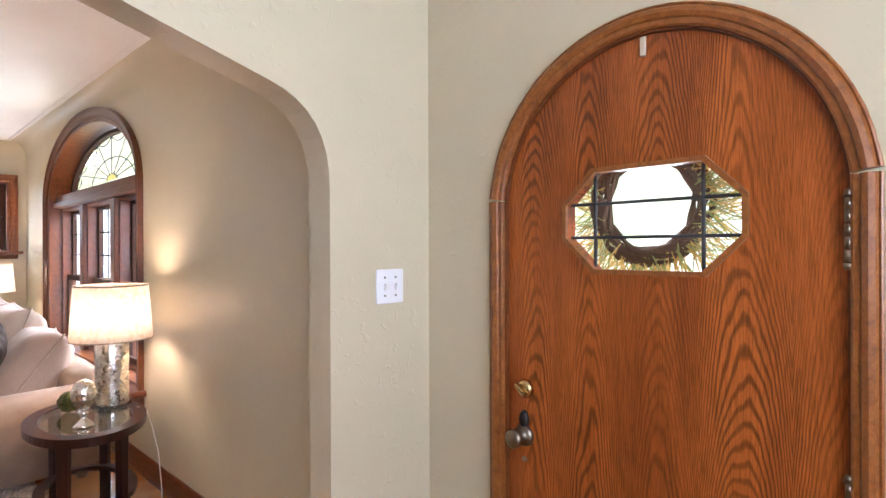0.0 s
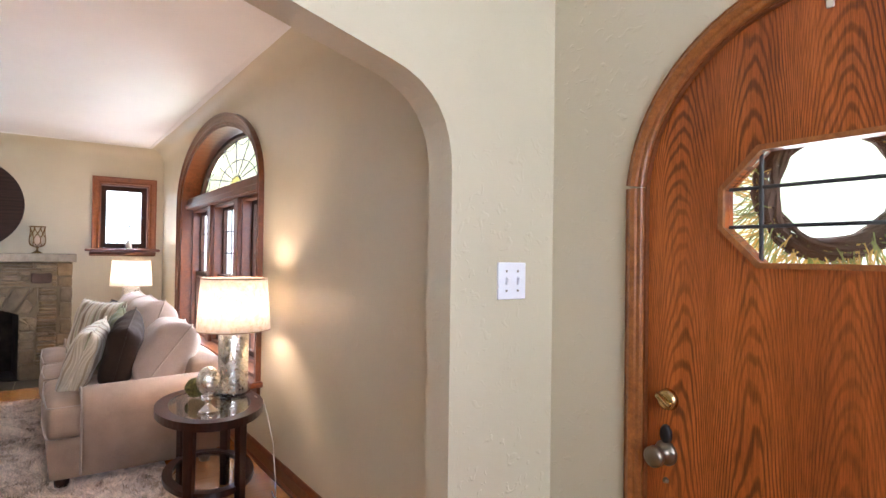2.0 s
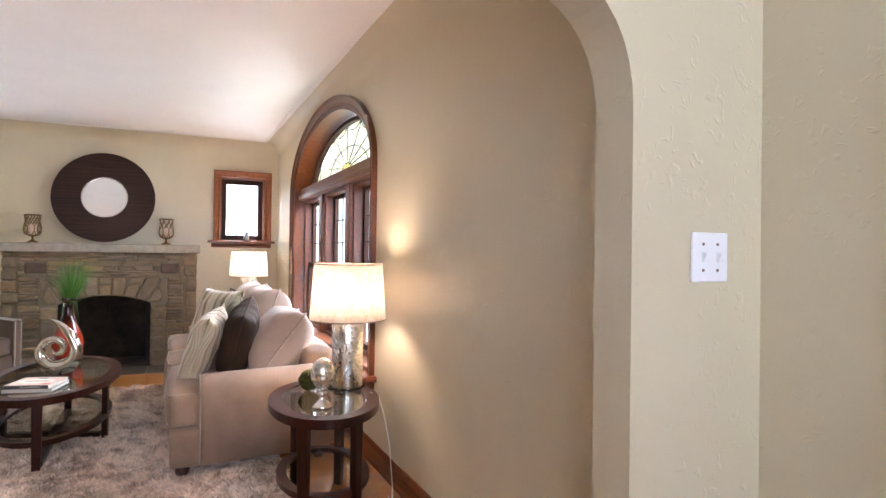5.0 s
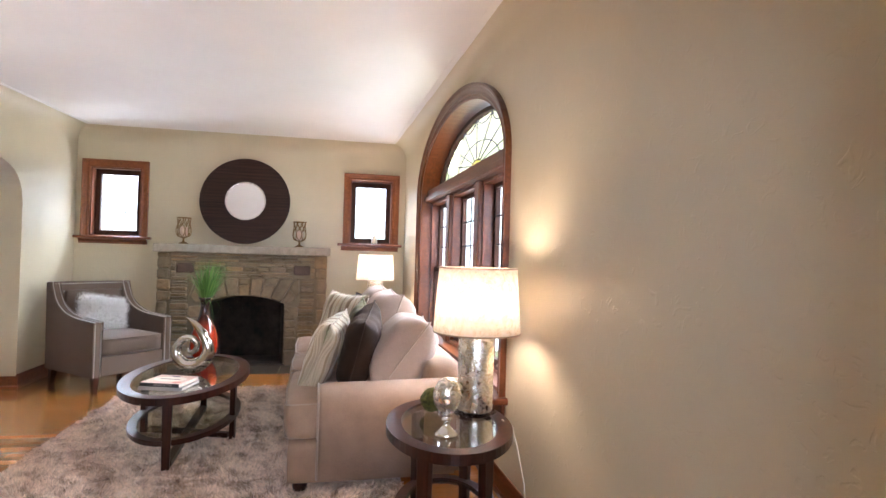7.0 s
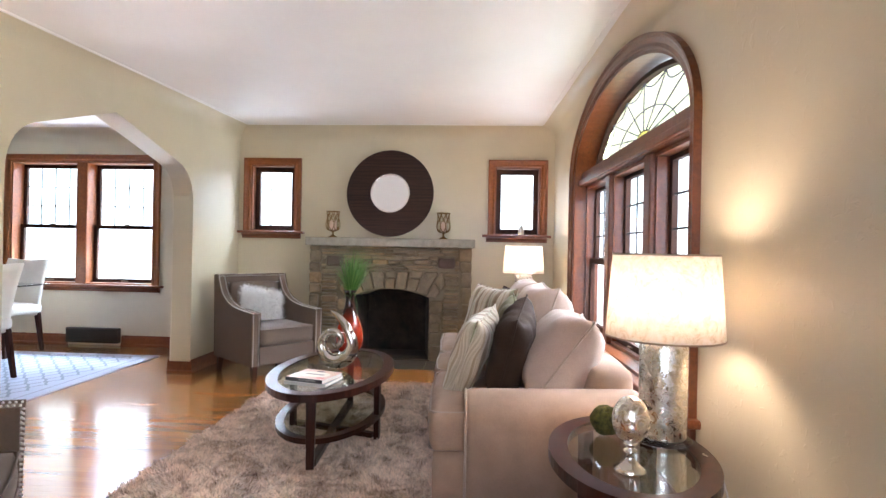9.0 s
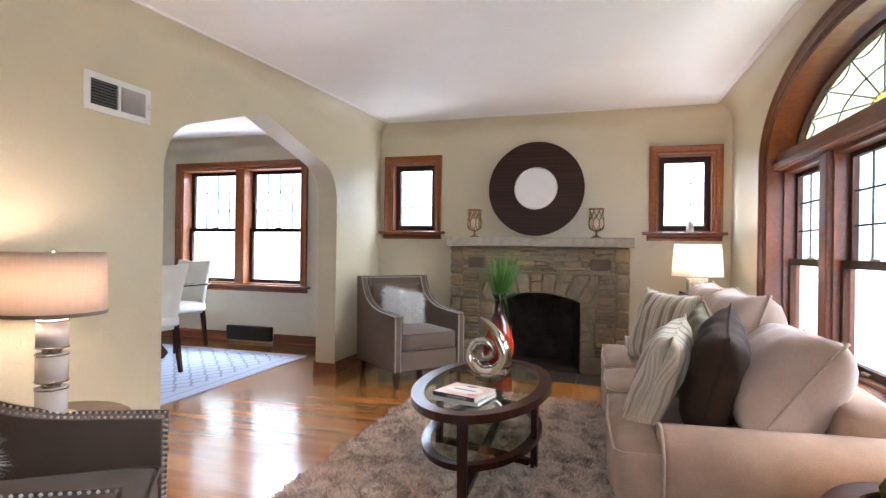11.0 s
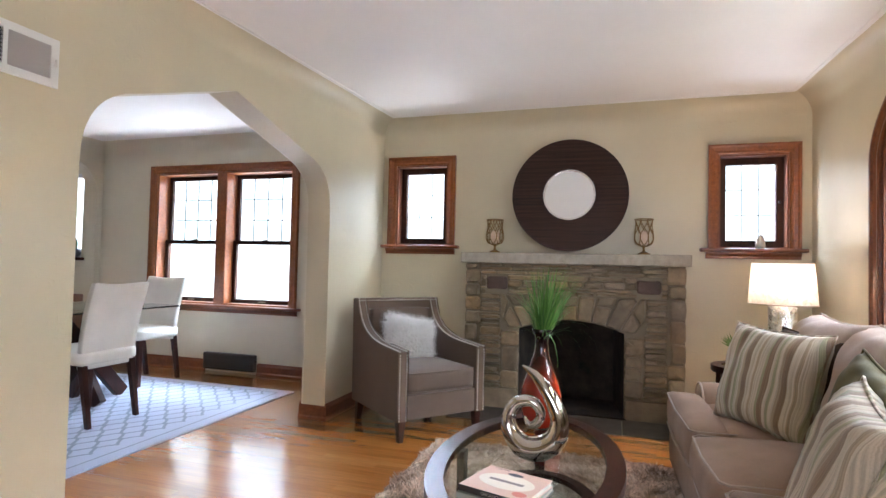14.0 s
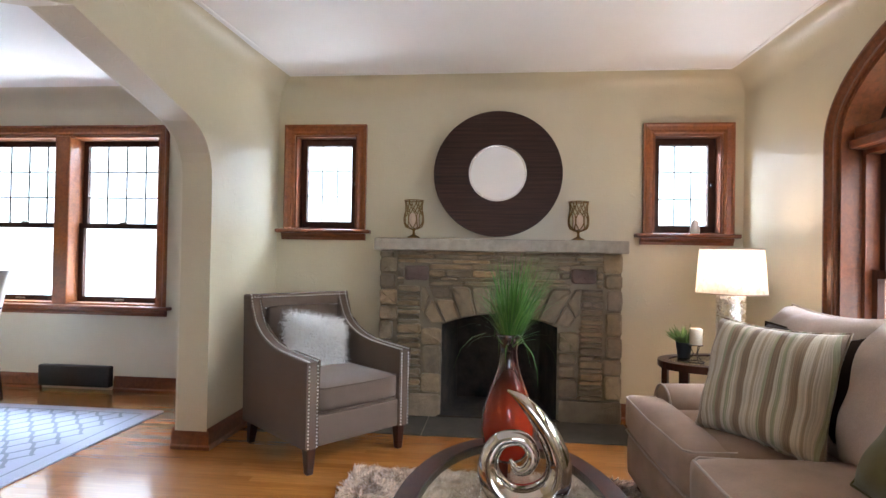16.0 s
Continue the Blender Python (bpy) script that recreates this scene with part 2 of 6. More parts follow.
# openings
WL, WR = (-1.935, -1.31, 1.325, 2.105), (0.682, 1.298, 1.325, 2.105)   # small windows, outer casing
CW = 0.075
BW = dict(u0=-5.80, u1=-3.225, v0=0.50, vs=1.755, rise=0.625)
DW = (-4.85, -2.995, 0.69, 2.16)
ARCH2 = tudor(3.787, 5.77, -0.01, 1.53, 1.81, 1.872, 2.088, 0.265, 4.70)
ARCH1 = tudor(-0.63, 1.36, -0.01, 1.53, 1.762, 1.815, 2.045, 0.20)

structure("floor_slab", span((-8.5, -8.5, -0.3), (2.2, 2.6, -0.02)), SASH, "wooden subfloor under the boards", "floor")
structure("ceiling_dining", span((-8.2, -7.6, H), (1.6, -2.08, H + 0.12)), CEIL, "flat white plaster ceiling of the dining room", "ceiling")
structure("ceiling_hall", span((-1.11, -2.08, H), (1.6, 2.2, H + 0.12)), CEIL, "flat white plaster ceiling of the hall", "ceiling")


def inset(r, d):
    return rect(r[0] + d, r[2], r[1] - d, r[3] - d)


FIRE = bez((-0.72, 0.655), (-0.315, 0.82), (0.09, 0.655), 10)
FIRE_HOLE = [(-0.72, -0.01), *FIRE, (0.09, -0.01)]
structure("wall_west", plate([(-2.3, -0.02), *FIRE_HOLE, (1.62, -0.02), (1.62, H), (-2.3, H)],
                             [inset(WL, CW), inset(WR, CW)], -0.22, 0.0), WALL, "beige textured plaster wall behind the fireplace", "wall", WEST)
structure("wall_north", plate(rect(-6.96, -0.02, XE + 0.06, H), [arched(BW["u0"] + 0.08, BW["u1"] - 0.08, BW["v0"], BW["vs"], BW["rise"] - 0.08)], -0.206, 0.0),
          WALL, "beige textured plaster wall with the arched window", "wall", NORTH)
structure("wall_south", plate([(1.0, -0.02), *ARCH2[::-1], (6.73, -0.02), (6.73, H), (1.0, H)], [], -0.18, 0.0), WALL,
          "beige plaster wall with a pointed arch to the dining room", "wall", SOUTH)
structure("wall_arch", plate([(-2.5, -0.02), *ARCH1[::-1], (1.9, -0.02), (1.9, H), (-2.5, H)], [], -0.12, 0.0), WALL,
          "beige plaster wall with a pointed arch to the hall", "wall", ARCHW)
DO = dict(c=-0.265, r=0.437, vs=1.452)
structure("wall_door", plate([(-1.05, -0.02), (DO["c"] - DO["r"], -0.02)] + arched(DO["c"] - DO["r"], DO["c"] + DO["r"], -0.01, DO["vs"], DO["r"])[2:][::-1]
                             + [(DO["c"] + DO["r"], -0.02), (1.6, -0.02), (1.6, H), (-1.05, H)], [], -0.25, 0.0), WALL,
          "beige textured plaster wall round the front door", "wall", DOORW)
# unseen opening behind the camera, added to let fill light into the hall
structure("wall_hall_east", plate(rect(-1.9, -0.02, 2.5, H), [rect(-1.4, 1.05, 0.6, 2.25)], -0.2, 0.0), WALL, "plain beige hall wall with an added unseen opening for light", "wall",
          frame3((1.5, 0, 0), (0, -1, 0), (0, 0, 1), (-1, 0, 0)))
structure("wall_hall_south", span((-1.04, -2.6, -0.02), (1.7, -2.4, H)), WALL, "plain beige hall wall", "wall")
# dining room shell
structure("wall_dining_west", plate(rect(-5.76, -0.02, -2.17, H), [inset(DW, 0.08)], -0.22, 0.0), DINING, "pale grey plaster wall with a double window", "wall", DWEST)
NOOK = frame3((0, YDS, 0), (-1, 0, 0), (0, 0, 1), (0, 1, 0))
structure("wall_dining_south", plate([(1.5, -0.02), *tudor(5.2, 6.88, -0.01, 1.80, 2.16, 2.22, 2.30)[::-1], (6.95, -0.02), (6.95, H), (1.5, H)], [], -0.15, 0.0), DINING,
          "pale grey plaster wall with an arched opening", "wall", NOOK)
structure("wall_dining_east", span((-2.0, -5.7, -0.02), (-1.85, -2.175, H)), DINING, "plain pale grey wall", "wall")
structure("wall_dining_north", plate([(1.86, -0.02), *[(u, v) for u, v in ARCH2[::-1]], (6.95, -0.02), (6.95, H), (1.86, H)], [], -0.012, 0.0), DINING,
          "pale grey plaster face of the arch wall", "wall", frame3((0, YP - 0.0005, 0), (-1, 0, 0), (0, 0, 1), (0, 1, 0)))
structure("wall_nook_west", plate(rect(-7.6, -0.02, -5.72, H), [rect(-6.75, 1.15, -5.85, 2.13)], -0.2, 0.0), DINING, "pale wall of the breakfast nook with a window", "wall",
          frame3((XD, 0, 0), (0, 1, 0), (0, 0, 1), (1, 0, 0)))
structure("wall_nook_south", span((-7.1, -7.7, -0.02), (-4.0, -7.55, H)), DINING, "plain pale nook wall", "wall")
structure("wall_nook_east", span((-4.2, -7.55, -0.02), (-4.05, -5.72, H)), DINING, "plain pale nook wall", "wall")

# coves
CR = 0.155
COVE = [(d - 0.0, z) for d, z in ((CR - CR * math.cos(a), H - CR + CR * math.sin(a)) for a in (math.pi / 2 * i / 24 for i in range(25)))]
COVE = COVE + [(CR, H + 0.01), (-0.01, H + 0.01), (-0.01, H - CR)]


def cove(name, corners, mat, label):
    structure(name, sweep(corners, [(o, z) for o, z in COVE], True), mat, label, "cove", smooth=False)


# the living room ceiling has settled towards the south-east corner: x, y, cove radius, height
LIVING = [(XW, north_y(XW), CR, H + 0.001), (XE, north_y(XE), CR, H + 0.010), (XE, YS, 0.05, H - 0.165), (XW, YS, CR, H + 0.001)]
INWARD = [(1, -1), (-1, -1), (-1, 1), (1, 1)]


def settled(profile):
    """A ring of mouldings round the living room, its profile given in (out, up) from the cove's radius and the ceiling."""
    bm = bmesh.new()
    rings = [[bm.verts.new((x + sx * o, y + sy * o, z)) for o, z in profile(rad, top)] for (x, y, rad, top), (sx, sy) in zip(LIVING, INWARD)]
    k = len(rings[0])
    for a, b in zip(rings, rings[1:] + rings[:1]):
        for q in range(k):
            bm.faces.new((a[q], a[(q + 1) % k], b[(q + 1) % k], b[q]))
    return bm


def cove_profile(rad, top):
    curve = [(rad - rad * math.cos(a), top - rad + rad * math.sin(a)) for a in (math.pi / 2 * i / 24 for i in range(25))]
    return curve + [(rad, H + 0.02), (-0.01, H + 0.02), (-0.01, top - rad)]


def bead_profile(rad, top):
    return [(rad - 0.002, top - 0.007), (rad + 0.012, top - 0.007), (rad + 0.016, top + 0.002), (rad - 0.002, top + 0.002)]


structure("cove_living", settled(cove_profile), WALL, "beige plaster cove round the living room ceiling", "cove")
structure("trim_ceiling", settled(bead_profile), CEIL, "thin white bead where the cove meets the ceiling", "trim")
sag = bmesh.new()
low = [sag.verts.new((x, y, top)) for x, y, _, top in LIVING]
high = [sag.verts.new((x, y, H + 0.12)) for x, y, _, _ in LIVING]
sag.faces.new(low)
sag.faces.new(high)
for q in range(4):
    sag.faces.new((low[q], low[(q + 1) % 4], high[(q + 1) % 4], high[q]))
bmesh.ops.subdivide_edges(sag, edges=sag.edges[:], cuts=5, use_grid_fill=True)
structure("ceiling_living", sag, CEIL, "flat white plaster ceiling with soft stains", "ceiling")
cove("cove_dining", [(XD, YP - 0.025), (-2.0, YP - 0.025), (-2.0, YDS), (XD, YDS)], DINING, "pale plaster cove round the dining ceiling")

# backdrops outside
def glow(name, c0, c1, strength, scale=1.2):
    m = Mat(name, (0, 0, 0), 1.0)
    p = m.pos()
    col = m.ramp(m.noise(p, scale, 4), [(0.35, c0), (0.62, c1)])
    m.link(col, m.b.inputs["Emission Color"])
    m.set("Emission Strength", strength)
    return m.m


BRIGHT = glow("bright_garden", (0.78, 0.92, 0.85), (0.94, 0.97, 1.0), 3.0)
BRIGHT_N = glow("bright_street", (0.62, 0.74, 0.42), (0.95, 0.97, 0.92), 1.9, 0.8)
# no yard is known here: this strong glow only brightens the hall
BRIGHT_E = glow("hall_fill_glow", (0.88, 0.93, 1.0), (0.91, 0.95, 1.0), 10.0)
tagged(link_mesh("backdrop_west", span((-11.0, -12, -1.5), (-10.9, 6, 6)), BRIGHT), "glowing panel that stands in for overexposed garden and sky", "backdrop", kind="structure")
# unseen fill panel outside the added hall opening
tagged(link_mesh("fill_panel_east", span((4.5, -6, -0.5), (4.6, 6, 5)), BRIGHT_E), "glowing panel that stands in for overexposed garden and sky", "backdrop", kind="structure")
tagged(link_mesh("backdrop_north", span((-12, 6.0, -1.5), (6, 6.1, 6)), BRIGHT_N), "glowing panel that stands in for overexposed garden and sky", "backdrop", kind="structure")
GROUND = plaster("lawn", (0.10, 0.14, 0.05), 0.3)
structure("ground", span((-60, -60, -0.9), (60, 60, -0.6)), GROUND, "green lawn round the house", "ground")

# ---- openings: windows, doors, trim ----
CASE_PROF = [(0.0, 0.0), (0.0, 0.016), (0.012, 0.022), (0.03, 0.018), (0.055, 0.024), (0.068, 0.034), (0.08, 0.034), (0.08, 0.0)]


def local(parent_m, name, label, category):
    return tagged(new(name), label, category, kind="structure")


def bars(u0, v0, u1, v1, nu, nv, w, r=0.004):
    bm = bmesh.new()
    for i in range(1, nu):
        u = u0 + (u1 - u0) * i / nu
        add_box(bm, (u, (v0 + v1) / 2, w), (2 * r, v1 - v0, 0.008))
    for j in range(1, nv):
        v = v0 + (v1 - v0) * j / nv
        add_box(bm, ((u0 + u1) / 2, v, w), (u1 - u0, 2 * r, 0.009))
    return bm


def frame_ring(u0, v0, u1, v1, t, w0, w1):
    return plate(rect(u0, v0, u1, v1), [rect(u0 + t, v0 + t, u1 - t, v1 - t)], w0, w1)


def pane_mesh(u0, v0, u1, v1, w):
    return span((u0, v0, w - 0.002), (u1, v1, w + 0.002))


def pane(bm, parent, m):
    ob = part("pane", bm, GLASS, parent, m=m)
    ob.visible_shadow = False
    return ob


def sill(u0, u1, v, m, parent, depth=0.06, apron=True):
    part("window_sill", span((u0, v - 0.028, -0.1), (u1, v, depth), 0.008), TRIM, parent, m=m)
    if apron:
        a = sweep([(u1 - 0.04, v - 0.029), (u0 + 0.04, v - 0.029)], [(0.0, 0.0), (0.0, 0.034), (-0.012, 0.034), (-0.03, 0.018), (-0.05, 0.016), (-0.05, 0.0)])
        part("apron", a, TRIM, parent, m=m)


def small_window(name, r, m):
    u0, u1, v0, v1 = r
    w = local(m, name, "small stained-wood window with leaded panes", "window")
    path = [(u1 - CW, v0), (u1 - CW, v1 - CW), (u0 + CW, v1 - CW), (u0 + CW, v0)]
    part("casing", sweep(path, [(o * CW / 0.08, d) for o, d in CASE_PROF]), WINCASE, w, "reddish stained wooden casing", m=m)
    a, b, c, d = u0 + CW, u1 - CW, v0, v1 - CW
    part("window_frame", plate(rect(a, c, b, d), [rect(a + 0.012, c + 0.012, b - 0.012, d - 0.012)], -0.2, 0.003), TRIM, w, m=m)
    sash = part("sash", frame_ring(a + 0.013, c + 0.013, b - 0.013, d - 0.013, 0.05, -0.13, -0.085), SASH, w, "dark stained sash", m=m)
    ia, ib, ic, id_ = a + 0.06, b - 0.06, c + 0.06, d - 0.06
    pane(pane_mesh(ia, ic, ib, id_, -0.11), w, m)
    part("leading", bars(ia, ic, ib, id_, 3, 3, -0.105, 0.003), LEAD, w, "thin dark lead cames", m=m)
    part("latch", span((b - 0.05, (c + d) / 2 - 0.012, -0.085), (b - 0.035, (c + d) / 2 + 0.012, -0.06), 0.004), BLACK, w, m=m)
    sill(u0 - 0.055, u1 + 0.04, v0, m, w)
    return w


small_window("window_1", WL, WEST)
small_window("window_2", WR, WEST)


def double_hung(w, a, b, c, d, m, w0=-0.15, grid=(4, 3), lead=0.0048):
    """Upper and lower sash between u a..b and v c..d."""
    mid = c + (d - c) * 0.47
    part("upper_sash", frame_ring(a, mid - 0.02, b, d, 0.042, w0 - 0.035, w0), SASH, w, "dark stained sash", m=m)
    part("lower_sash", frame_ring(a, c, b, mid + 0.02, 0.042, w0 + 0.002, w0 + 0.037), SASH, w, "dark stained sash", m=m)
    pane(pane_mesh(a + 0.04, mid + 0.02, b - 0.04, d - 0.04, w0 - 0.02), w, m)
    pane(pane_mesh(a + 0.04, c + 0.04, b - 0.04, mid - 0.02, w0 + 0.018), w, m)
    part("leading", bars(a + 0.04, mid + 0.02, b - 0.04, d - 0.04, *grid, w0 - 0.014, lead), LEAD, w, "thin dark lead cames", m=m)
    u = (a + b) / 2
    part("sash_lock", span((u - 0.03, mid + 0.02, w0 + 0.005), (u + 0.03, mid + 0.035, w0 + 0.03), 0.005), OLDMETAL, w, m=m)
    part("sash_lift", span((u - 0.04, c + 0.012, w0 + 0.038), (u + 0.04, c + 0.026, w0 + 0.056), 0.004), OLDMETAL, w, m=m)


def dining_window():
    u0, u1, v0, v1 = DW
    m = DWEST
    w = local(m, "window_3", "double stained-wood window with leaded upper sashes", "window")
    t = 0.08
    path = [(u1 - t, v0), (u1 - t, v1 - t), (u0 + t, v1 - t), (u0 + t, v0)]
    part("casing", sweep(path, CASE_PROF), WINCASE, w, "reddish stained wooden casing", m=m)
    a, b, c, d = u0 + t, u1 - t, v0, v1 - t
    part("window_frame", plate(rect(a, c, b, d), [rect(a + 0.015, c + 0.015, b - 0.015, d - 0.015)], -0.2, 0.003), WINCASE, w, m=m)
    mid = (a + b) / 2
    part("mullion", span((mid - 0.065, c, -0.19), (mid + 0.065, d, 0.012), 0.01), WINCASE, w, "stained wooden mullion", m=m)
    double_hung(w, a + 0.016, mid - 0.066, c + 0.016, d - 0.016, m)
    double_hung(w, mid + 0.066, b - 0.016, c + 0.016, d - 0.016, m)
    sill(u0 - 0.05, u1 + 0.05, v0, m, w, 0.07)


dining_window()
YELLOW = glass("amber_glass", (1.0, 0.86, 0.35))
CREAM = glass("cream_glass", (0.66, 0.65, 0.40))


def bow_window():
    m = NORTH
    w = local(m, "window_4", "tall arched stained-wood window with a leaded fanlight", "window")
    u0, u1, v0, vs, rise = BW["u0"], BW["u1"], BW["v0"], BW["vs"], BW["rise"]
    ia, ib = u0 + 0.08, u1 - 0.08
    head = arched(ia, ib, v0, vs, rise - 0.08, 36)
    path = [(ib, v0)] + head[2:] + [(ia, v0)]
    part("casing", sweep(path, CASE_PROF), BOWCASE, w, "reddish stained arched casing", smooth=False, m=m)
    inner = [(ib - 0.02, v0 + 0.02)] + [((u - (ia + ib) / 2) * 0.984 + (ia + ib) / 2, vs + (v - vs) * 0.965) for u, v in head[2:]] + [(ia + 0.02, v0 + 0.02)]
    part("window_frame", plate([(ib, v0)] + head[2:] + [(ia, v0)], [inner], -0.205, 0.004), BOWCASE, w, "deep stained wooden reveal", m=m)
    tb, tt = 1.715, 1.83
    part("transom", span((ia + 0.02, tb, -0.22), (ib - 0.02, tt, -0.055), 0.008), TRIM, w, "heavy stained transom bar", m=m)
    part("transom_ledge", span((ia + 0.02, tb + 0.004, -0.054), (ib - 0.02, tb + 0.05, -0.03), 0.008), TRIM, w, m=m)
    n = 3
    pw = 0.115
    L = (ib - ia - 0.04 - 2 * pw) / 3
    uu = ia + 0.02
    for i in range(n):
        double_hung(w, uu + 0.02, uu + L - 0.02, v0 + 0.04, tb - 0.01, m, -0.17, (3, 3), 0.005)
        part("sash_stop", frame_ring(uu + 0.001, v0 + 0.021, uu + L - 0.001, tb - 0.002, 0.022, -0.204, -0.10), TRIM, w, m=m)
        uu += L
        if i < 2:
            part("mullion", span((uu, v0 + 0.02, -0.22), (uu + pw, tb, -0.07), 0.012), TRIM, w, "stained wooden mullion", m=m)
            uu += pw
    # fanlight
    c, a = (ia + ib) / 2, (ib - ia) / 2 - 0.02

    def ell(t, s=1.0):
        top = (rise - 0.08) * 0.965 - 0.045
        p = (c + s * (a - 0.045) * math.cos(t), vs + s * top * math.sin(t))
        return p

    t0 = math.asin((tt + 0.03 - vs) / ((rise - 0.08) * 0.965 - 0.045))
    arc = [ell(t0 + (math.pi - 2 * t0) * i / 32) for i in range(33)]
    outer = [((u - c) * 1.03 + c, vs + (v - vs) * 1.06) for u, v in arc]
    outer = [(outer[0][0], tt)] + outer + [(outer[-1][0], tt)]
    part("fan_sash", plate(outer, [arc], -0.203, -0.155), SASH, w, "dark stained fanlight sash", m=m)
    pb = plate(arc, [], -0.192, -0.188)
    ob = part("fan_pane", pb, CREAM, w, "pale cream leaded glass", m=m)
    ob.visible_shadow = False
    hub = (c, tt + 0.06)
    lead = bmesh.new()
    rays = []
    for i in range(9):
        t = t0 + (math.pi - 2 * t0) * i / 8
        e = ell(t)
        rays.append(e)
        d = Vector((e[0] - hub[0], e[1] - hub[1]))
        if 0 < i < 8:
            add_tube(lead, [(hub[0] + d.x * 0.1, hub[1] + d.y * 0.1, -0.184), (e[0], e[1], -0.184)], 0.004, 5)
    for s in (0.13, 0.5):
        pts = [(hub[0] + (ell(t0 + (math.pi - 2 * t0) * i / 24)[0] - hub[0]) * s, hub[1] + (ell(t0 + (math.pi - 2 * t0) * i / 24)[1] - hub[1]) * s, -0.184) for i in range(25)]
        add_tube(lead, pts, 0.004, 5)
    for p, q in zip(rays, rays[1:]):
        mx = Vector(((p[0] + q[0]) / 2, (p[1] + q[1]) / 2))
        inn = mx + (Vector(hub) - mx) * 0.28
        pts = [(u, v, -0.184) for u, v in bez(p, tuple(inn), q, 8)]
        add_tube(lead, pts, 0.004, 5)
    part("fan_leading", lead, LEAD, w, "dark lead cames in a fan", m=m)
    hp = [(hub[0] + (ell(t0 + (math.pi - 2 * t0) * i / 12)[0] - hub[0]) * 0.125, hub[1] + (ell(t0 + (math.pi - 2 * t0) * i / 12)[1] - hub[1]) * 0.125) for i in range(13)]
    hubm = plate(hp, [], -0.187, -0.18)
    part("amber_pane", hubm, YELLOW, w, "amber glass hub", m=m)
    part("window_sill", span((u0 - 0.04, v0 - 0.035, -0.2), (u1 + 0.04, v0, 0.075), 0.01), TRIM, w, m=m)
    part("apron", span((u0, v0 - 0.13, 0.0), (u1, v0 - 0.036, 0.022), 0.006), TRIM, w, m=m)


bow_window()


# ---- front door ----
def oak_mat():
    m = Mat("oak_veneer", (0.30, 0.10, 0.025), 0.33)
    tc = m.pos((1, 1, 1))
    n1 = m.noise(m.pos((2.4, 1, 0.45)), 2.0, 2, 0.4)
    sep = m.t.nodes.new("ShaderNodeSeparateXYZ")
    m.link(tc, sep.inputs[0])

    def math_node(op, a, b):
        n = m.t.nodes.new("ShaderNodeMath")
        n.operation = op
        for i, v in enumerate((a, b)):
            if hasattr(v, "links"):
                m.link(v, n.inputs[i])
            else:
                n.inputs[i].default_value = v
        return n.outputs[0]

    # flame figure in leaves about 0.3 m wide: distance from the leaf's middle, stretched along the height
    fx = math_node("MULTIPLY", sep.outputs[0], 5.2)
    tri = math_node("PINGPONG", math_node("ADD", fx, 10.15), 0.5)
    para = math_node("MULTIPLY", math_node("POWER", tri, 2.0), 11.0)
    zz = math_node("MULTIPLY", sep.outputs[2], 4.0)
    wob = math_node("MULTIPLY", n1, 3.8)
    fine_w = math_node("MULTIPLY", m.noise(m.pos((22, 1, 5)), 1.0, 2, 0.5), 0.55)
    ph = math_node("ADD", math_node("ADD", para, wob), math_node("ADD", zz, fine_w))
    ring = math_node("SINE", math_node("MULTIPLY", ph, 24.0), 0.0)
    figure = m.ramp(math_node("ADD", math_node("MULTIPLY", ring, 0.5), 0.5), [(0.0, 0.0), (0.45, 0.15), (0.62, 0.55), (0.95, 1.0)])
    pores = m.noise(m.pos((420, 1, 14)), 1.0, 3, 0.75)
    base = m.mix((0.23, 0.050, 0.008), (0.46, 0.120, 0.019), m.ramp(m.noise(m.pos((7, 1, 0.7)), 1.0, 4, 0.6), [(0.34, 0.0), (0.66, 1.0)]))
    calm = m.ramp(m.noise(m.pos((3.2, 1, 0.9)), 1.6, 2, 0.5), [(0.38, 0.35), (0.58, 1.0)])
    strength = math_node("MULTIPLY", m.ramp(figure, [(0.2, 0.0), (1.0, 0.76)]), calm)
    col = m.mix(base, (0.075, 0.014, 0.003), strength)
    col = m.mix(col, m.ramp(pores, [(0.38, 0.42), (0.56, 1.0)]), 0.75, "MULTIPLY")
    m.color(col)
    m.set("Specular IOR Level", 0.3)
    m.set("Coat Weight", 0.2)
    m.set("Coat Roughness", 0.2)
    m.bump(m.mix(pores, figure, 0.3), 0.12, 0.002)
    return m.m


OAK = oak_mat()
OCT = [(-0.487, 1.462), (-0.398, 1.550), (-0.1135, 1.550), (-0.0245, 1.462), (-0.0245, 1.370), (-0.1135, 1.282), (-0.398, 1.282), (-0.487, 1.370)]


def scale_loop(pts, d):
    cu, cv = sum(p[0] for p in pts) / len(pts), sum(p[1] for p in pts) / len(pts)
    out = []
    for u, v in pts:
        out.append((cu + (u - cu) * (1 + d / abs(max(p[0] for p in pts) - cu)), cv + (v - cv) * (1 + d / abs(max(p[1] for p in pts) - cv))))
    return out


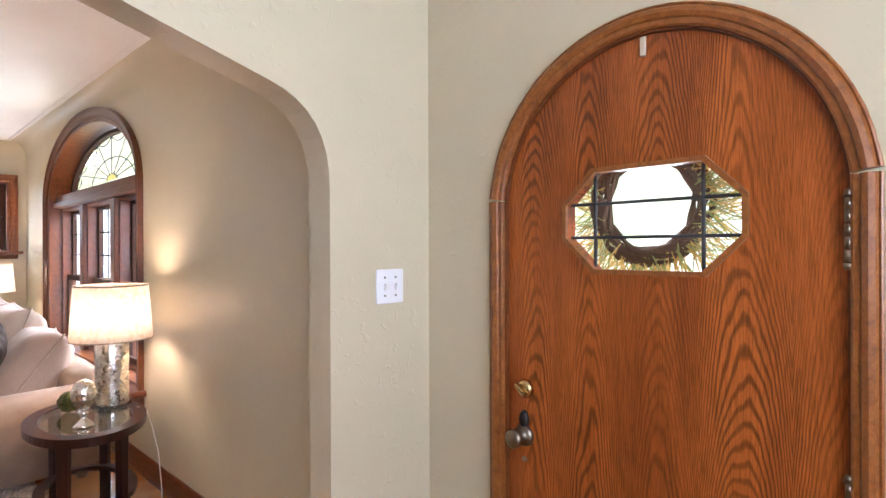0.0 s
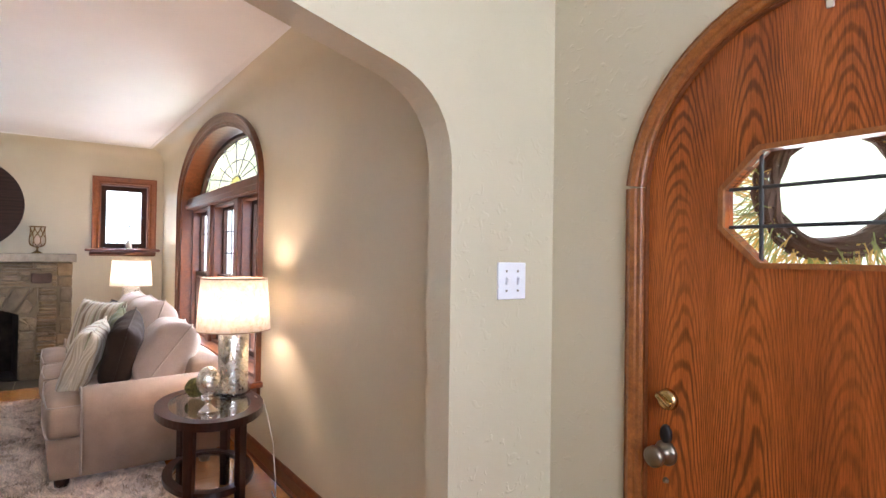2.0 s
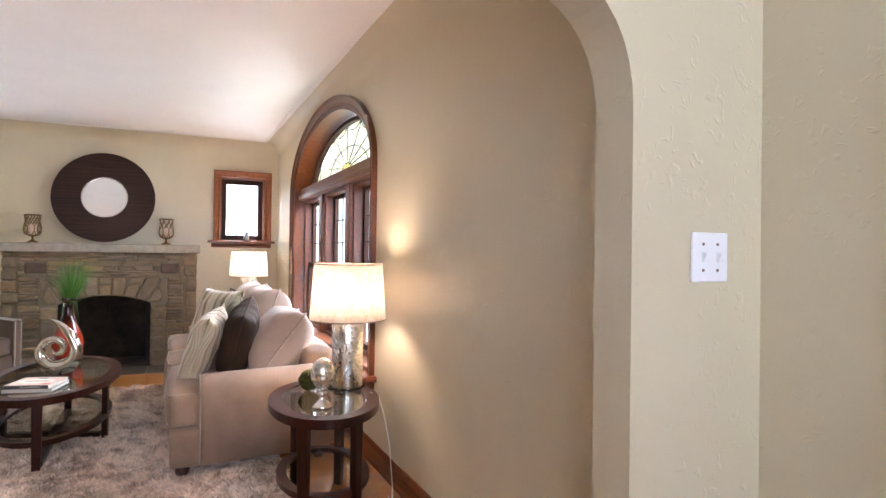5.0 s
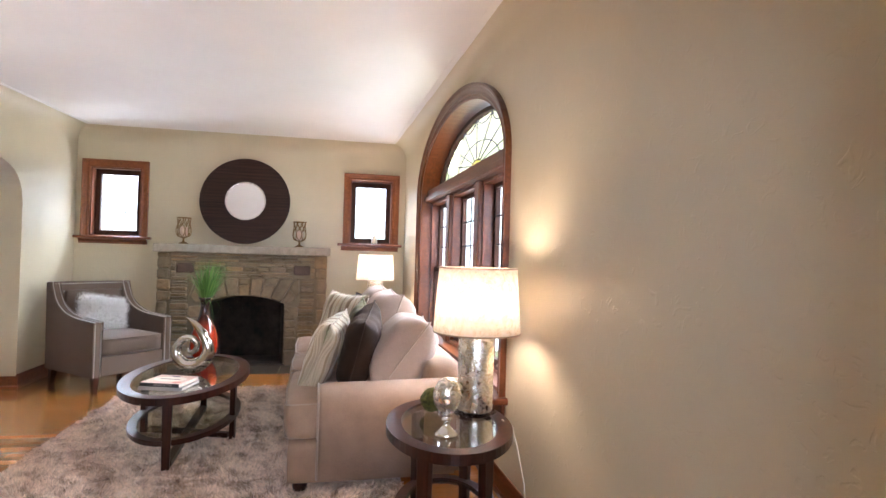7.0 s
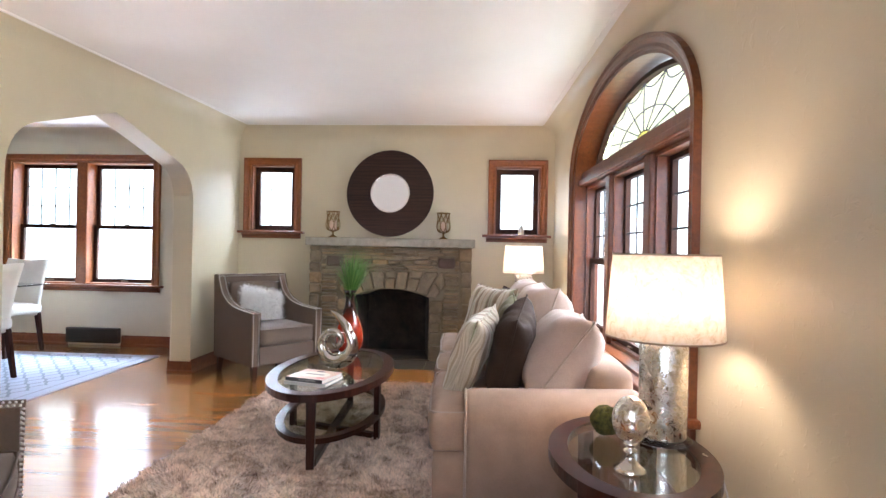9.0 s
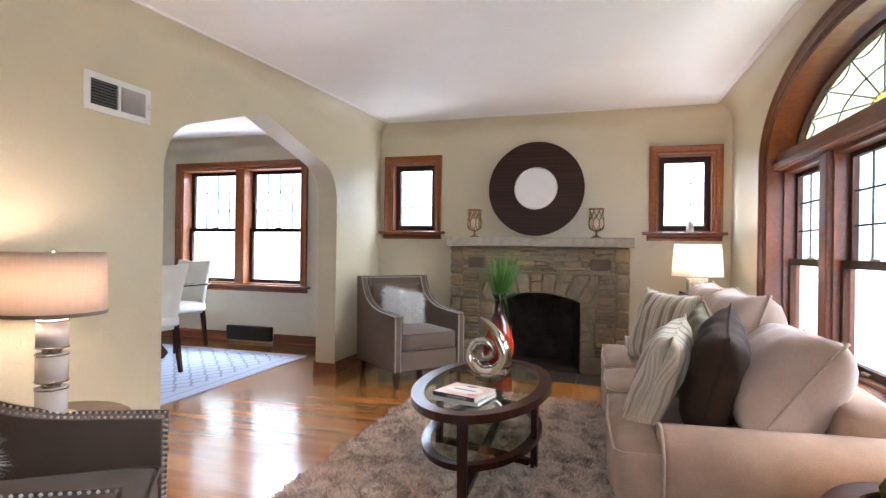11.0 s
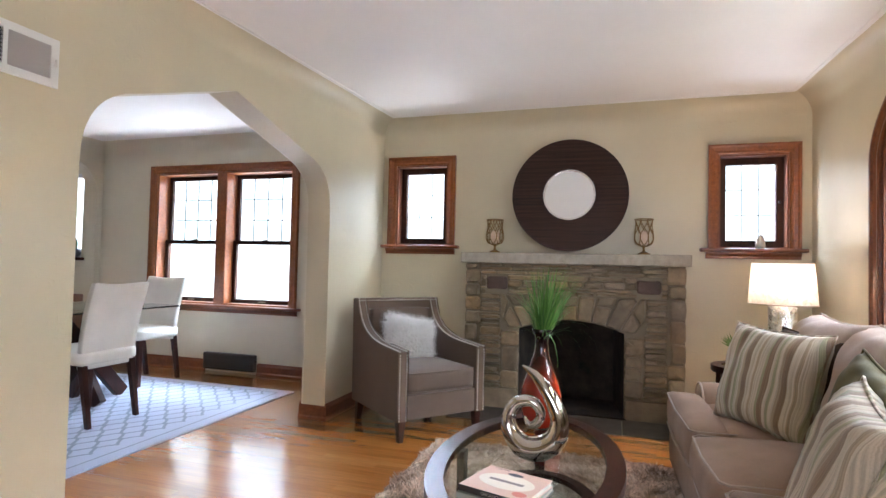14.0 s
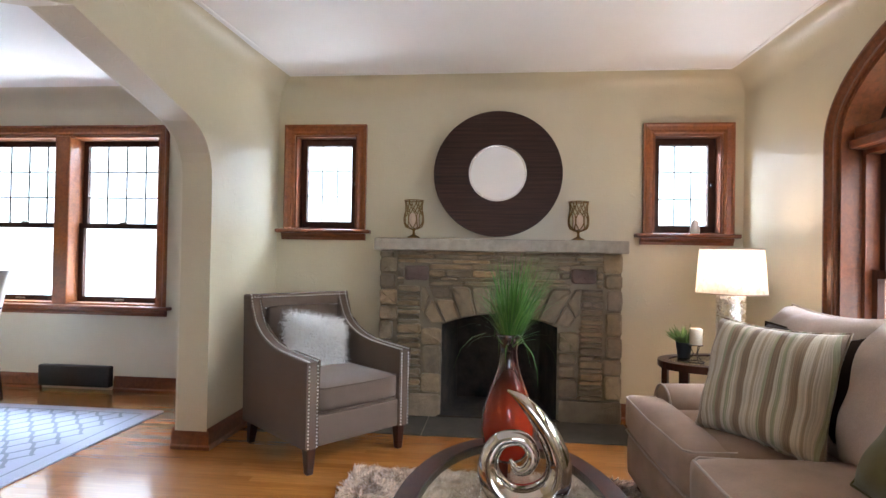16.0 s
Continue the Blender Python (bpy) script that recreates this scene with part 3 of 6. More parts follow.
def front_door():
    m = DOORW
    d = tagged(new("door_1"), "arched oak veneer front door, closed, with an octagonal leaded light", "door", kind="structure")
    c, r, vs = DO["c"], DO["r"], DO["vs"]
    leaf = arched(c - r + 0.006, c + r - 0.006, 0.005, vs, r - 0.006, 36)
    part("leaf", plate(leaf, [OCT], -0.057, -0.012), OAK, d, "oak veneer with a flame grain", m=m)
    arc = [(u, v) for u, v in arched(c - r, c + r, 0, vs, r, 36)[2:]]
    prof = [(0.0, 0.0), (0.0, 0.010), (0.005, 0.014), (0.016, 0.014), (0.019, 0.020), (0.030, 0.025), (0.040, 0.022), (0.045, 0.015), (0.049, 0.017), (0.053, 0.014), (0.053, 0.0)]
    joint = vs + 0.035
    part("casing_leg", sweep([(c + r, 0.0), (c + r, joint)], prof), CASING, d, "moulded honey-brown upright", m=m)
    part("casing_leg", sweep([(c - r, joint), (c - r, 0.0)], prof), CASING, d, "moulded honey-brown upright", m=m)
    head = [p for p in arc if p[1] > joint + 0.012]
    part("casing_arch", sweep([(c + r, joint + 0.0015), *head, (c - r, joint + 0.0015)], [(o, w * 1.08) for o, w in prof]), CASING, d, "moulded honey-brown arched head", m=m)
    path = [(c + r, 0.0)] + arc + [(c - r, 0.0)]
    part("jamb", sweep(path, [(0.0, 0.002), (-0.005, 0.002), (-0.005, -0.2), (0.0, -0.2)]), TRIM, d, m=m)
    part("door_stop", sweep(path, [(-0.005, -0.06), (-0.02, -0.06), (-0.02, -0.12), (-0.005, -0.12)]), TRIM, d, m=m)
    part("light_frame", plate(scale_loop(OCT, 0.010), [scale_loop(OCT, -0.003)], -0.0125, -0.001), CASING, d, "bevelled wooden octagonal rim", m=m)
    ob = part("pane", plate(OCT, [], -0.042, -0.038), GLASS, d, m=m)
    ob.visible_shadow = False
    lead = bmesh.new()
    for u in (-0.409, -0.121):
        add_box(lead, (u, 1.416, -0.034), (0.009, 0.266, 0.010), 0.003)
    for v in (1.464, 1.371):
        add_box(lead, (-0.2557, v, -0.034), (0.460, 0.009, 0.009), 0.003)
    part("leading", lead, LEAD, d, "dark lead cames", m=m)

    def on(u, v, w):
        return m @ Matrix.Translation((u, v, w))

    db = part("deadbolt", lathe([(0, 0.018), (0.02, 0.018), (0.027, 0.012), (0.029, 0.0), (0, 0.0)], 28), BRASS, d, "brass deadbolt turn", True, on(-0.633, 0.917, -0.012))
    part("thumb_turn", box((0, 0, 0.026), (0.048, 0.014, 0.016), 0.005, 2, Matrix.Rotation(radians(-35), 3, "Z").to_4x4()), BRASS, db, m=on(-0.633, 0.917, -0.012))
    kn = part("door_handle", lathe([(0, 0.066), (0.02, 0.065), (0.0275, 0.058), (0.0275, 0.046), (0.02, 0.04), (0.013, 0.036), (0.012, 0.018), (0.022, 0.012), (0.03, 0.007), (0.034, 0.0), (0, 0)], 28), OLDMETAL, d, "aged pewter round knob", True, on(-0.640, 0.773, -0.012))
    part("escutcheon", lathe([(0, 0.01), (0.014, 0.009), (0.018, 0.0), (0, 0)], 20, scale=(1, 1.5)), BLACK, d, "dark keyhole plate", True, on(-0.639, 0.823, -0.012))
    part("stud", lathe([(0, 0.01), (0.006, 0.008), (0.008, 0.0), (0, 0)], 14), OLDMETAL, d, "", True, on(-0.638, 0.701, -0.012))
    part("sash_hook", box((0, 0, 0.004), (0.016, 0.05, 0.006), 0.007, 3), Mat("old_cream_metal", (0.5, 0.45, 0.35), 0.4).m, d, "small pale metal plate", m=on(-0.259, 1.855, -0.012))
    for v in (1.378, 0.81, 0.22):
        h = bmesh.new()
        for i in range(5):
            add_lathe(h, [(0, 0), (0.007, 0), (0.007, 0.0245), (0, 0.0245)], 12, (0, 0, -0.065 + i * 0.026))
        add_lathe(h, [(0, 0), (0.010, 0), (0.006, 0.014), (0, 0.014)], 12, (0, 0, 0.066))
        add_lathe(h, [(0, 0), (0.006, 0), (0.010, 0.014), (0, 0.014)], 12, (0, 0, -0.081))
        part("hinge", h, OLDMETAL, d, "old steel butt hinge", True, Matrix.Translation((c + r - 0.004, YD - 0.004, v)))


front_door()

# wreath hanging outside the door
def wreath():
    t = thing("wreath", "dry twig wreath with green and yellow sprigs hanging outside the door", "wreath", Matrix.Translation((-0.30, YD + 0.13, 1.462)))
    rng = random.Random(4)
    bm = bmesh.new()
    for k in range(20):
        ph, rr = rng.random() * 6.28, 0.146 + rng.uniform(-0.016, 0.016)
        pts = []
        for i in range(25):
            a = i / 24 * 6.283
            r = rr + 0.012 * math.sin(3 * a + ph)
            pts.append((r * math.cos(a), 0.014 * math.sin(4 * a + ph), r * math.sin(a)))
        add_tube(bm, pts, 0.006, 5)
    part("twig_ring", bm, Mat("twig_bark", (0.10, 0.055, 0.03), 0.9).m, t, "twisted brown twigs")
    for col, nm, lab in (((0.36, 0.42, 0.12), "green_sprig", "green grassy sprigs"), ((0.75, 0.55, 0.14), "yellow_sprig", "yellow dried sprigs")):
        s = bmesh.new()
        for i in range(190):
            a = rng.uniform(-3.6, 0.75)
            r0 = rng.uniform(0.13, 0.175)
            L = rng.uniform(0.07, 0.16)
            b = a + rng.uniform(-0.9, 0.9)
            p = Vector((r0 * math.cos(a), rng.uniform(-0.02, 0.02), r0 * math.sin(a)))
            q = p + Vector((math.cos(b), rng.uniform(-0.2, 0.2), math.sin(b))) * L
            add_tube(s, [p, (p + q) / 2 + Vector((0, 0, -0.008)), q], [0.0018, 0.002, 0.0006], 4)
        part(nm, s, Mat(nm, col, 0.8).m, t, lab)


wreath()


# ---- switch plate, grille, registers ----
def switch():
    t = thing("light_switch", "white double toggle switch plate on the hall wall", "switch")
    m = ARCHW
    part("plate", box((1.588, 1.217, 0.004), (0.114, 0.114, 0.007), 0.003), WHITE, t, m=m)
    for u in (1.565, 1.611):
        part("toggle", box((u, 1.217, 0.010), (0.010, 0.024, 0.012), 0.003, 2, Matrix.Rotation(radians(20), 4, "X")), WHITE, t, m=m)
        for v in (1.187, 1.247):
            part("screw", lathe([(0, 0.0095), (0.0035, 0.009), (0.004, 0.007), (0, 0.007)], 10), OLDMETAL, t, m=m @ Matrix.Translation((u, v, 0)))


switch()
WHITEPAINT = Mat("white_enamel", (0.72, 0.72, 0.70), 0.4).m
DARK = Mat("duct_shade", (0.03, 0.03, 0.03), 0.8).m


SLATGREY = Mat("grey_enamel_slat", (0.10, 0.095, 0.09), 0.5).m
GREYMESH = Mat("grey_mesh", (0.45, 0.42, 0.40), 0.5).m


def wall_grille():
    t = thing("air_vent", "white enamel air grille, half open, high on the wall", "vent")
    m = SOUTH
    u0, u1, v0, v1 = 3.30, 3.68, 1.775, 1.955
    part("frame", plate(rect(u0, v0, u1, v1), [rect(u0 + 0.03, v0 + 0.028, (u0 + u1) / 2 - 0.008, v1 - 0.028), rect((u0 + u1) / 2 + 0.008, v0 + 0.028, u1 - 0.03, v1 - 0.028)], 0.0, 0.012), WHITEPAINT, t, m=m)
    # flat dark sheet gives the shade of a duct that isn't modelled
    part("backing", span((u0 + 0.02, v0 + 0.02, -0.003), (u1 - 0.02, v1 - 0.02, 0.001)), DARK, t, "dark sheet behind the slats for the shade in the duct", m=m)
    for h, (a, b) in enumerate(((u0 + 0.03, (u0 + u1) / 2 - 0.008), ((u0 + u1) / 2 + 0.008, u1 - 0.03))):
        for i in range(8 if h == 0 else 24):
            v = v0 + 0.040 + i * 0.0145 if h == 0 else v0 + 0.031 + i * 0.0052
            part("slat", box(((a + b) / 2, v, 0.006), (b - a, 0.0018 if h == 0 else 0.0034, 0.011 if h == 0 else 0.005), 0, 1, Matrix.Rotation(radians(50), 4, "X") if h == 0 else None), SLATGREY if h == 0 else GREYMESH, t, m=m)
    part("lever", box((u1 - 0.014, 1.865, 0.018), (0.006, 0.03, 0.012), 0.002), WHITEPAINT, t, m=m)


wall_grille()


def floor_register():
    t = thing("wall_register", "dark metal heat register in the baseboard", "register")
    m = DWEST
    part("body", box((-3.74, 0.115, 0.03), (0.62, 0.17, 0.06), 0.012), Mat("bronze_enamel", (0.05, 0.04, 0.032), 0.45, 0.5).m, t, m=m)
    for i in range(9):
        part("slat", box((-3.74, 0.05 + i * 0.016, 0.062), (0.54, 0.005, 0.006), 0.001), BLACK, t, m=m)


floor_register()

# ---- baseboards ----
BASE = [(0.0, 0.0), (0.026, 0.0), (0.026, 0.018), (0.017, 0.028), (0.016, 0.088), (0.010, 0.104), (0.006, 0.118), (0.0, 0.118)]


def baseboard(pts, name="baseboard"):
    structure(name, sweep(pts, BASE), TRIM, "reddish stained moulded baseboard", "baseboard")


baseboard([(XE, YS), (-3.80, YS), (-3.80, YP - 0.03)])
baseboard([(-5.78, YP - 0.03), (-5.78, YS), (XW, YS), (XW, -1.17)])
baseboard([(XW, 0.52), (XW, north_y(XW)), (XE, north_y(XE))])
baseboard([(XE, 1.358), (XA, 1.358), (XA, YD), (DO["c"] - DO["r"] - 0.068, YD)])
baseboard([(XD, YDS), (XD, -4.06)])
baseboard([(XD, -3.42), (XD, YP - 0.03), (-5.80, YP - 0.03)])

# ---- soft things ----
def smooth_box(sx, sy, sz, r, n=4, puff=0.0, bm=None, c=(0, 0, 0), cuts=6):
    """A rounded block with slightly domed faces."""
    b = bmesh.new()
    bmesh.ops.create_cube(b, size=1.0)
    bmesh.ops.subdivide_edges(b, edges=b.edges[:], cuts=cuts, use_grid_fill=True)
    for v in b.verts:
        x, y, z = v.co
        p = Vector((x * sx, y * sy, z * sz))
        core = Vector((max(-sx / 2 + r, min(sx / 2 - r, p.x)), max(-sy / 2 + r, min(sy / 2 - r, p.y)), max(-sz / 2 + r, min(sz / 2 - r, p.z))))
        d = p - core
        if d.length > 1e-6:
            p = core + d.normalized() * r
        k = (1 - (2 * x) ** 2) * (1 - (2 * y) ** 2)
        p.z += puff * k * (1 if z > 0 else -0.3) * (abs(z) * 2)
        k2 = (1 - (2 * z) ** 2)
        p.x += puff * 0.5 * k2 * (1 - (2 * y) ** 2) * (2 * x)
        p.y += puff * 0.5 * k2 * (1 - (2 * x) ** 2) * (2 * y)
        v.co = p + Vector(c)
    if bm is None:
        return b
    me = bpy.data.meshes.new("tmp")
    b.to_mesh(me)
    b.free()
    bm.from_mesh(me)
    bpy.data.meshes.remove(me)
    return bm


def pillow_mesh(w, h, t, n=24, seed=0):
    """A stuffed square cushion standing in the x-z plane, thickness along y."""
    bm = bmesh.new()
    rng = random.Random(seed)
    ph = [rng.uniform(0, 6.28) for _ in range(6)]
    grids = []
    for s in (1, -1):
        g = []
        for i in range(n + 1):
            row = []
            for j in range(n + 1):
                a, b = -1 + 2 * i / n, -1 + 2 * j / n
                e = (1 - a ** 4) * (1 - b ** 4)
                pin = 1 - 0.10 * (1 - a * a) * b * b - 0.0
                pin2 = 1 - 0.10 * (1 - b * b) * a * a
                y = s * t / 2 * (max(0, e) ** 0.5) * (1 + 0.05 * math.sin(3 * a + ph[0]) + 0.05 * math.sin(4 * b + ph[1]))
                wr = 0.006 * math.sin(9 * a * b + 5 * a + ph[2]) * max(0, e) ** 0.3
                # soft dents, and creases that run out of the corners
                wr += 0.011 * noise.noise(Vector((a * 2.3 + seed, b * 2.3, s * 3.0))) * max(0, e) ** 0.5
                for ca, cb in ((-1, -1), (-1, 1), (1, -1), (1, 1)):
                    d, th = math.hypot(a - ca, b - cb), math.atan2(abs(b - cb), abs(a - ca))
                    wr += 0.0055 * math.sin(th * 9 + ph[3] + ca) * math.exp(-1.8 * d) * min(1, d * 4) * max(0, e) ** 0.3
                row.append(bm.verts.new((a * w / 2 * pin2, y + s * wr, b * h / 2 * pin)))
            g.append(row)
        grids.append(g)
        for i in range(n):
            for j in range(n):
                f = (g[i][j], g[i + 1][j], g[i + 1][j + 1], g[i][j + 1])
                bm.faces.new(f if s < 0 else f[::-1])
    bmesh.ops.remove_doubles(bm, verts=bm.verts[:], dist=1e-5)
    return bm


def pillow_edge(w, h, n=14):
    pts = []
    for k in range(4):
        for i in range(n):
            a = -1 + 2 * i / n
            p, q = [(a, -1), (1, a), (-a, 1), (-1, -a)][k]
            pts.append((p * w / 2 * (1 - 0.10 * (1 - q * q) * p * p), 0, q * h / 2 * (1 - 0.10 * (1 - p * p) * q * q)))
    return pts + [pts[0]]


def pillow(label, mat, w, h, t, m, piping=None, seed=0, group=""):
    ob = thing("throw_pillow", label, "pillow", m, group)
    part("cover", pillow_mesh(w, h, t, seed=seed), mat, ob, smooth=True)
    part("piping", tube(pillow_edge(w, h), 0.005, 6, False), piping or mat, ob, "corded edge", True)
    return ob


def lean(x, y, z, yaw, back):
    """Standing pose: facing direction yaw (degrees, 0 faces -y), leaning back by so many degrees; z is the base."""
    return Matrix.Translation((x, y, z)) @ Matrix.Rotation(radians(yaw), 4, "Z") @ Matrix.Rotation(radians(-back), 4, "X")


SOFA = fabric("sofa_chenille", (0.355, 0.243, 0.170), 700, 0.85, 0.16, 0.12)
SOFAPIPE = fabric("sofa_piping", (0.43, 0.335, 0.26), 700, 0.85, 0.05, 0.3)


def stripes():
    m = Mat("striped_linen", (0.5, 0.45, 0.35), 0.85)
    p = m.pos()
    sep = m.t.nodes.new("ShaderNodeSeparateXYZ")
    m.link(p, sep.inputs[0])
    w = m.t.nodes.new("ShaderNodeMath")
    w.operation = "MULTIPLY_ADD"
    m.link(sep.outputs[0], w.inputs[0])
    w.inputs[1].default_value = 5.6
    w.inputs[2].default_value = 20.1
    fr = m.t.nodes.new("ShaderNodeMath")
    fr.operation = "FRACT"
    m.link(w.outputs[0], fr.inputs[0])
    a, b, c, g = (0.60, 0.52, 0.38), (0.27, 0.19, 0.115), (0.44, 0.35, 0.23), (0.38, 0.37, 0.22)
    r = m.ramp(fr.outputs[0], [(0.0, a), (0.14, c), (0.20, a), (0.34, g), (0.40, b), (0.52, b), (0.54, a), (0.62, g), (0.70, a), (0.80, c), (0.86, b), (0.93, b)])
    m.t.nodes[-1].color_ramp.interpolation = "CONSTANT"
    f = m.noise(p, 260, 2, 0.7)
    thin = m.noise(m.pos((190, 1.5, 1.5)), 1.0, 3, 0.7)
    r = m.mix(r, m.ramp(thin, [(0.40, 0.62), (0.58, 1.12)]), 0.75, "MULTIPLY")
    m.color(m.mix(r, m.ramp(f, [(0.3, 0.7), (0.7, 1.0)]), 0.5, "MULTIPLY"))
    m.set("Sheen Weight", 0.3)
    m.bump(m.mix(f, m.noise(p, 9, 3), 0.6), 0.5, 0.008)
    return m.m


STRIPE = stripes()
BROWN = fabric("brown_satin", (0.036, 0.020, 0.012), 500, 0.7, 0.3, 0.0)
OLIVE = fabric("olive_velvet", (0.115, 0.10, 0.036), 600, 0.8, 0.2, 0.2)
# back cushion chenille: paler and cooler, with window light put into the colour
SOFALIT = fabric("window_lit_chenille", (0.47, 0.36, 0.29), 600, 0.85, 0.08, 0.12)
SOFAM = Matrix.Translation((-3.28, 0.375, 0)) @ Matrix.Rotation(math.atan(0.033), 4, "Z")
# sofa local: x from 0 (near end) to -2.32, y from 0 (seat front) to 0.93


def sofa():
    s = thing("sofa", "beige chenille sofa with rolled arms and loose seat cushions", "sofa", SOFAM)
    L = 2.34
    part("base", smooth_box(L - 0.07, 0.86, 0.22, 0.025, c=(-L / 2, 0.45, 0.175), cuts=3), SOFA, s, "upholstered front rail", True)
    part("back", smooth_box(L - 0.30, 0.22, 0.40, 0.07, c=(-L / 2, 0.83, 0.45)), SOFA, s, "", True)
    for x in (-0.13, -L + 0.13):
        bm = bmesh.new()
        # rolled arm: a roll on an upright panel
        ring = [(-0.115, 0.09)] + [(0.128 * math.cos(math.pi * (1.12 - 1.24 * i / 20)), 0.412 + 0.128 * math.sin(math.pi * (1.12 - 1.24 * i / 20))) for i in range(21)] + [(0.115, 0.09)]
        ys = [0.165, 0.172, 0.19, 0.40, 0.65, 0.90, 0.925, 0.935]
        ins = [0.03, 0.012, 0.0, 0.0, 0.0, 0.0, 0.012, 0.03]
        rings = []
        for y, d in zip(ys, ins):
            k = 1 - d / 0.14
            drop = 0.0 if y < 0.2 else 0.02 * (y - 0.2)
            rings.append([bm.verts.new((x + px * k, y, 0.30 + (pz + drop - 0.30) * (1 - d / 0.45))) for px, pz in ring])
        for p, q in zip(rings, rings[1:]):
            for i in range(len(ring)):
                j = (i + 1) % len(ring)
                bm.faces.new((p[i], p[j], q[j], q[i]))
        bm.faces.new(rings[0])
        bm.faces.new(rings[-1][::-1])
        arm = part("arm", bm, SOFA, s, "rolled upholstered arm", True)
        part("piping", tube([(x + px * 0.985, 0.168, 0.30 + (pz - 0.30) * 0.985) for px, pz in ring], 0.006, 6), SOFAPIPE, arm, "", True)
    n = 3
    W = (L - 0.52) / n
    for i in range(n):
        x0 = -0.26 - W * (i + 0.5)
        w, off = W - 0.006, 0.0
        if i == 0:
            w, off = W + 0.235, 0.12
        if i == n - 1:
            w, off = W + 0.235, -0.12
        cu = part("seat_cushion", smooth_box(w if i == 1 else w, 0.19, 0.185, 0.045, puff=0.02, c=(x0 + off, 0.10, 0.375)) if i != 1 else smooth_box(w, 0.72, 0.185, 0.045, puff=0.03, c=(x0, 0.36, 0.375)), SOFA, s, "plump seat cushion", True)
        if i != 1:
            part("cushion_back", smooth_box(W - 0.006, 0.62, 0.185, 0.04, puff=0.03, c=(x0, 0.42, 0.374)), SOFA, cu, "", True)
        for z in (0.455, 0.295):
            xx0, xx1 = x0 + off - w / 2 + 0.02, x0 + off + w / 2 - 0.02
            part("piping", tube([(xx0 + 0.01, 0.20, z), (xx0, 0.04, z), (xx0 + 0.03, 0.012, z), ((xx0 + xx1) / 2, 0.0, z), (xx1 - 0.03, 0.012, z), (xx1, 0.04, z), (xx1 - 0.01, 0.20, z)], 0.005, 6), SOFAPIPE, cu, "", True)
    for x in (-0.12, -L + 0.12):
        for y in (0.09, 0.82):
            part("foot", lathe([(0, 0.0), (0.028, 0.0), (0.036, 0.03), (0.038, 0.075), (0, 0.075)], 16, (x, y, 0)), ESPRESSO, s, "short dark wooden foot", True)
    for i in range(n):
        x0 = -0.26 - W * (i + 0.5)
        pm = Matrix.Translation((x0, 0.63, 0.69)) @ Matrix.Rotation(radians(-17), 4, "X")
        if i == 0:
            # the cushion by the near arm has slumped round into the corner
            pm = lean(x0 + 0.05, 0.655, 0.635, -10, 36) @ Matrix.Rotation(radians(-4), 4, "Y")
        cw, ch = (W + 0.03, 0.54) if i else (W + 0.06, 0.47)
        bc = part("back_cushion", pillow_mesh(cw, ch, 0.34, seed=30 + i), SOFALIT, s, "large loose back cushion", True, pm)
        part("piping", tube(pillow_edge(cw, ch), 0.006, 6, False), SOFAPIPE, bc, "", True, pm)
    return s


sofa()


def on_sofa(x, y, z, yaw, back):
    return SOFAM @ lean(x, y, z, yaw, back)


pillow("striped linen throw pillow leaning on the sofa arm", STRIPE, 0.47, 0.47, 0.16, on_sofa(-0.50, 0.20, 0.625, -12, 20) @ Matrix.Rotation(radians(5), 4, "Y"), seed=1)
pillow("dark brown satin throw pillow on the sofa", BROWN, 0.44, 0.44, 0.18, on_sofa(-0.44, 0.40, 0.675, -10, 14) @ Matrix.Rotation(radians(12), 4, "Y"), seed=2)
pillow("olive green velvet throw pillow on the sofa", OLIVE, 0.42, 0.42, 0.15, on_sofa(-0.86, 0.40, 0.66, 6, 18) @ Matrix.Rotation(radians(14), 4, "Y"), seed=3)
pillow("striped linen throw pillow leaning in the far sofa corner", STRIPE, 0.50, 0.47, 0.18, on_sofa(-1.61, 0.345, 0.68, 31, 17) @ Matrix.Rotation(radians(1), 4, "Y"), seed=4)
pillow("dark brown satin throw pillow in the sofa corner", BROWN, 0.42, 0.42, 0.15, on_sofa(-1.66, 0.52, 0.685, 24, 12), seed=5)

# ---- armchairs ----
TAUPE = fabric("taupe_linen", (0.138, 0.099, 0.073), 800, 0.85, 0.06, 0.08)
STUD = Mat("nickel_nail", (0.90, 0.88, 0.85), 0.35, 1.0).m


def nails(parent, paths, step=0.018, r=0.0052):
    for pts in paths:
        bm = bmesh.new()
        pts = [Vector(p) for p in pts]
        acc = 0.0
        for a, b in zip(pts, pts[1:]):
            d = (b - a).length
            while acc < d:
                p = a.lerp(b, acc / d)
                r_ = bmesh.ops.create_icosphere(bm, subdivisions=1, radius=r)
                bmesh.ops.translate(bm, vec=p, verts=r_["verts"])
                acc += step
            acc -= d
        tagged(part("nailhead_row", bm, STUD, parent, "row of nickel nailheads", True), kind="stuff")


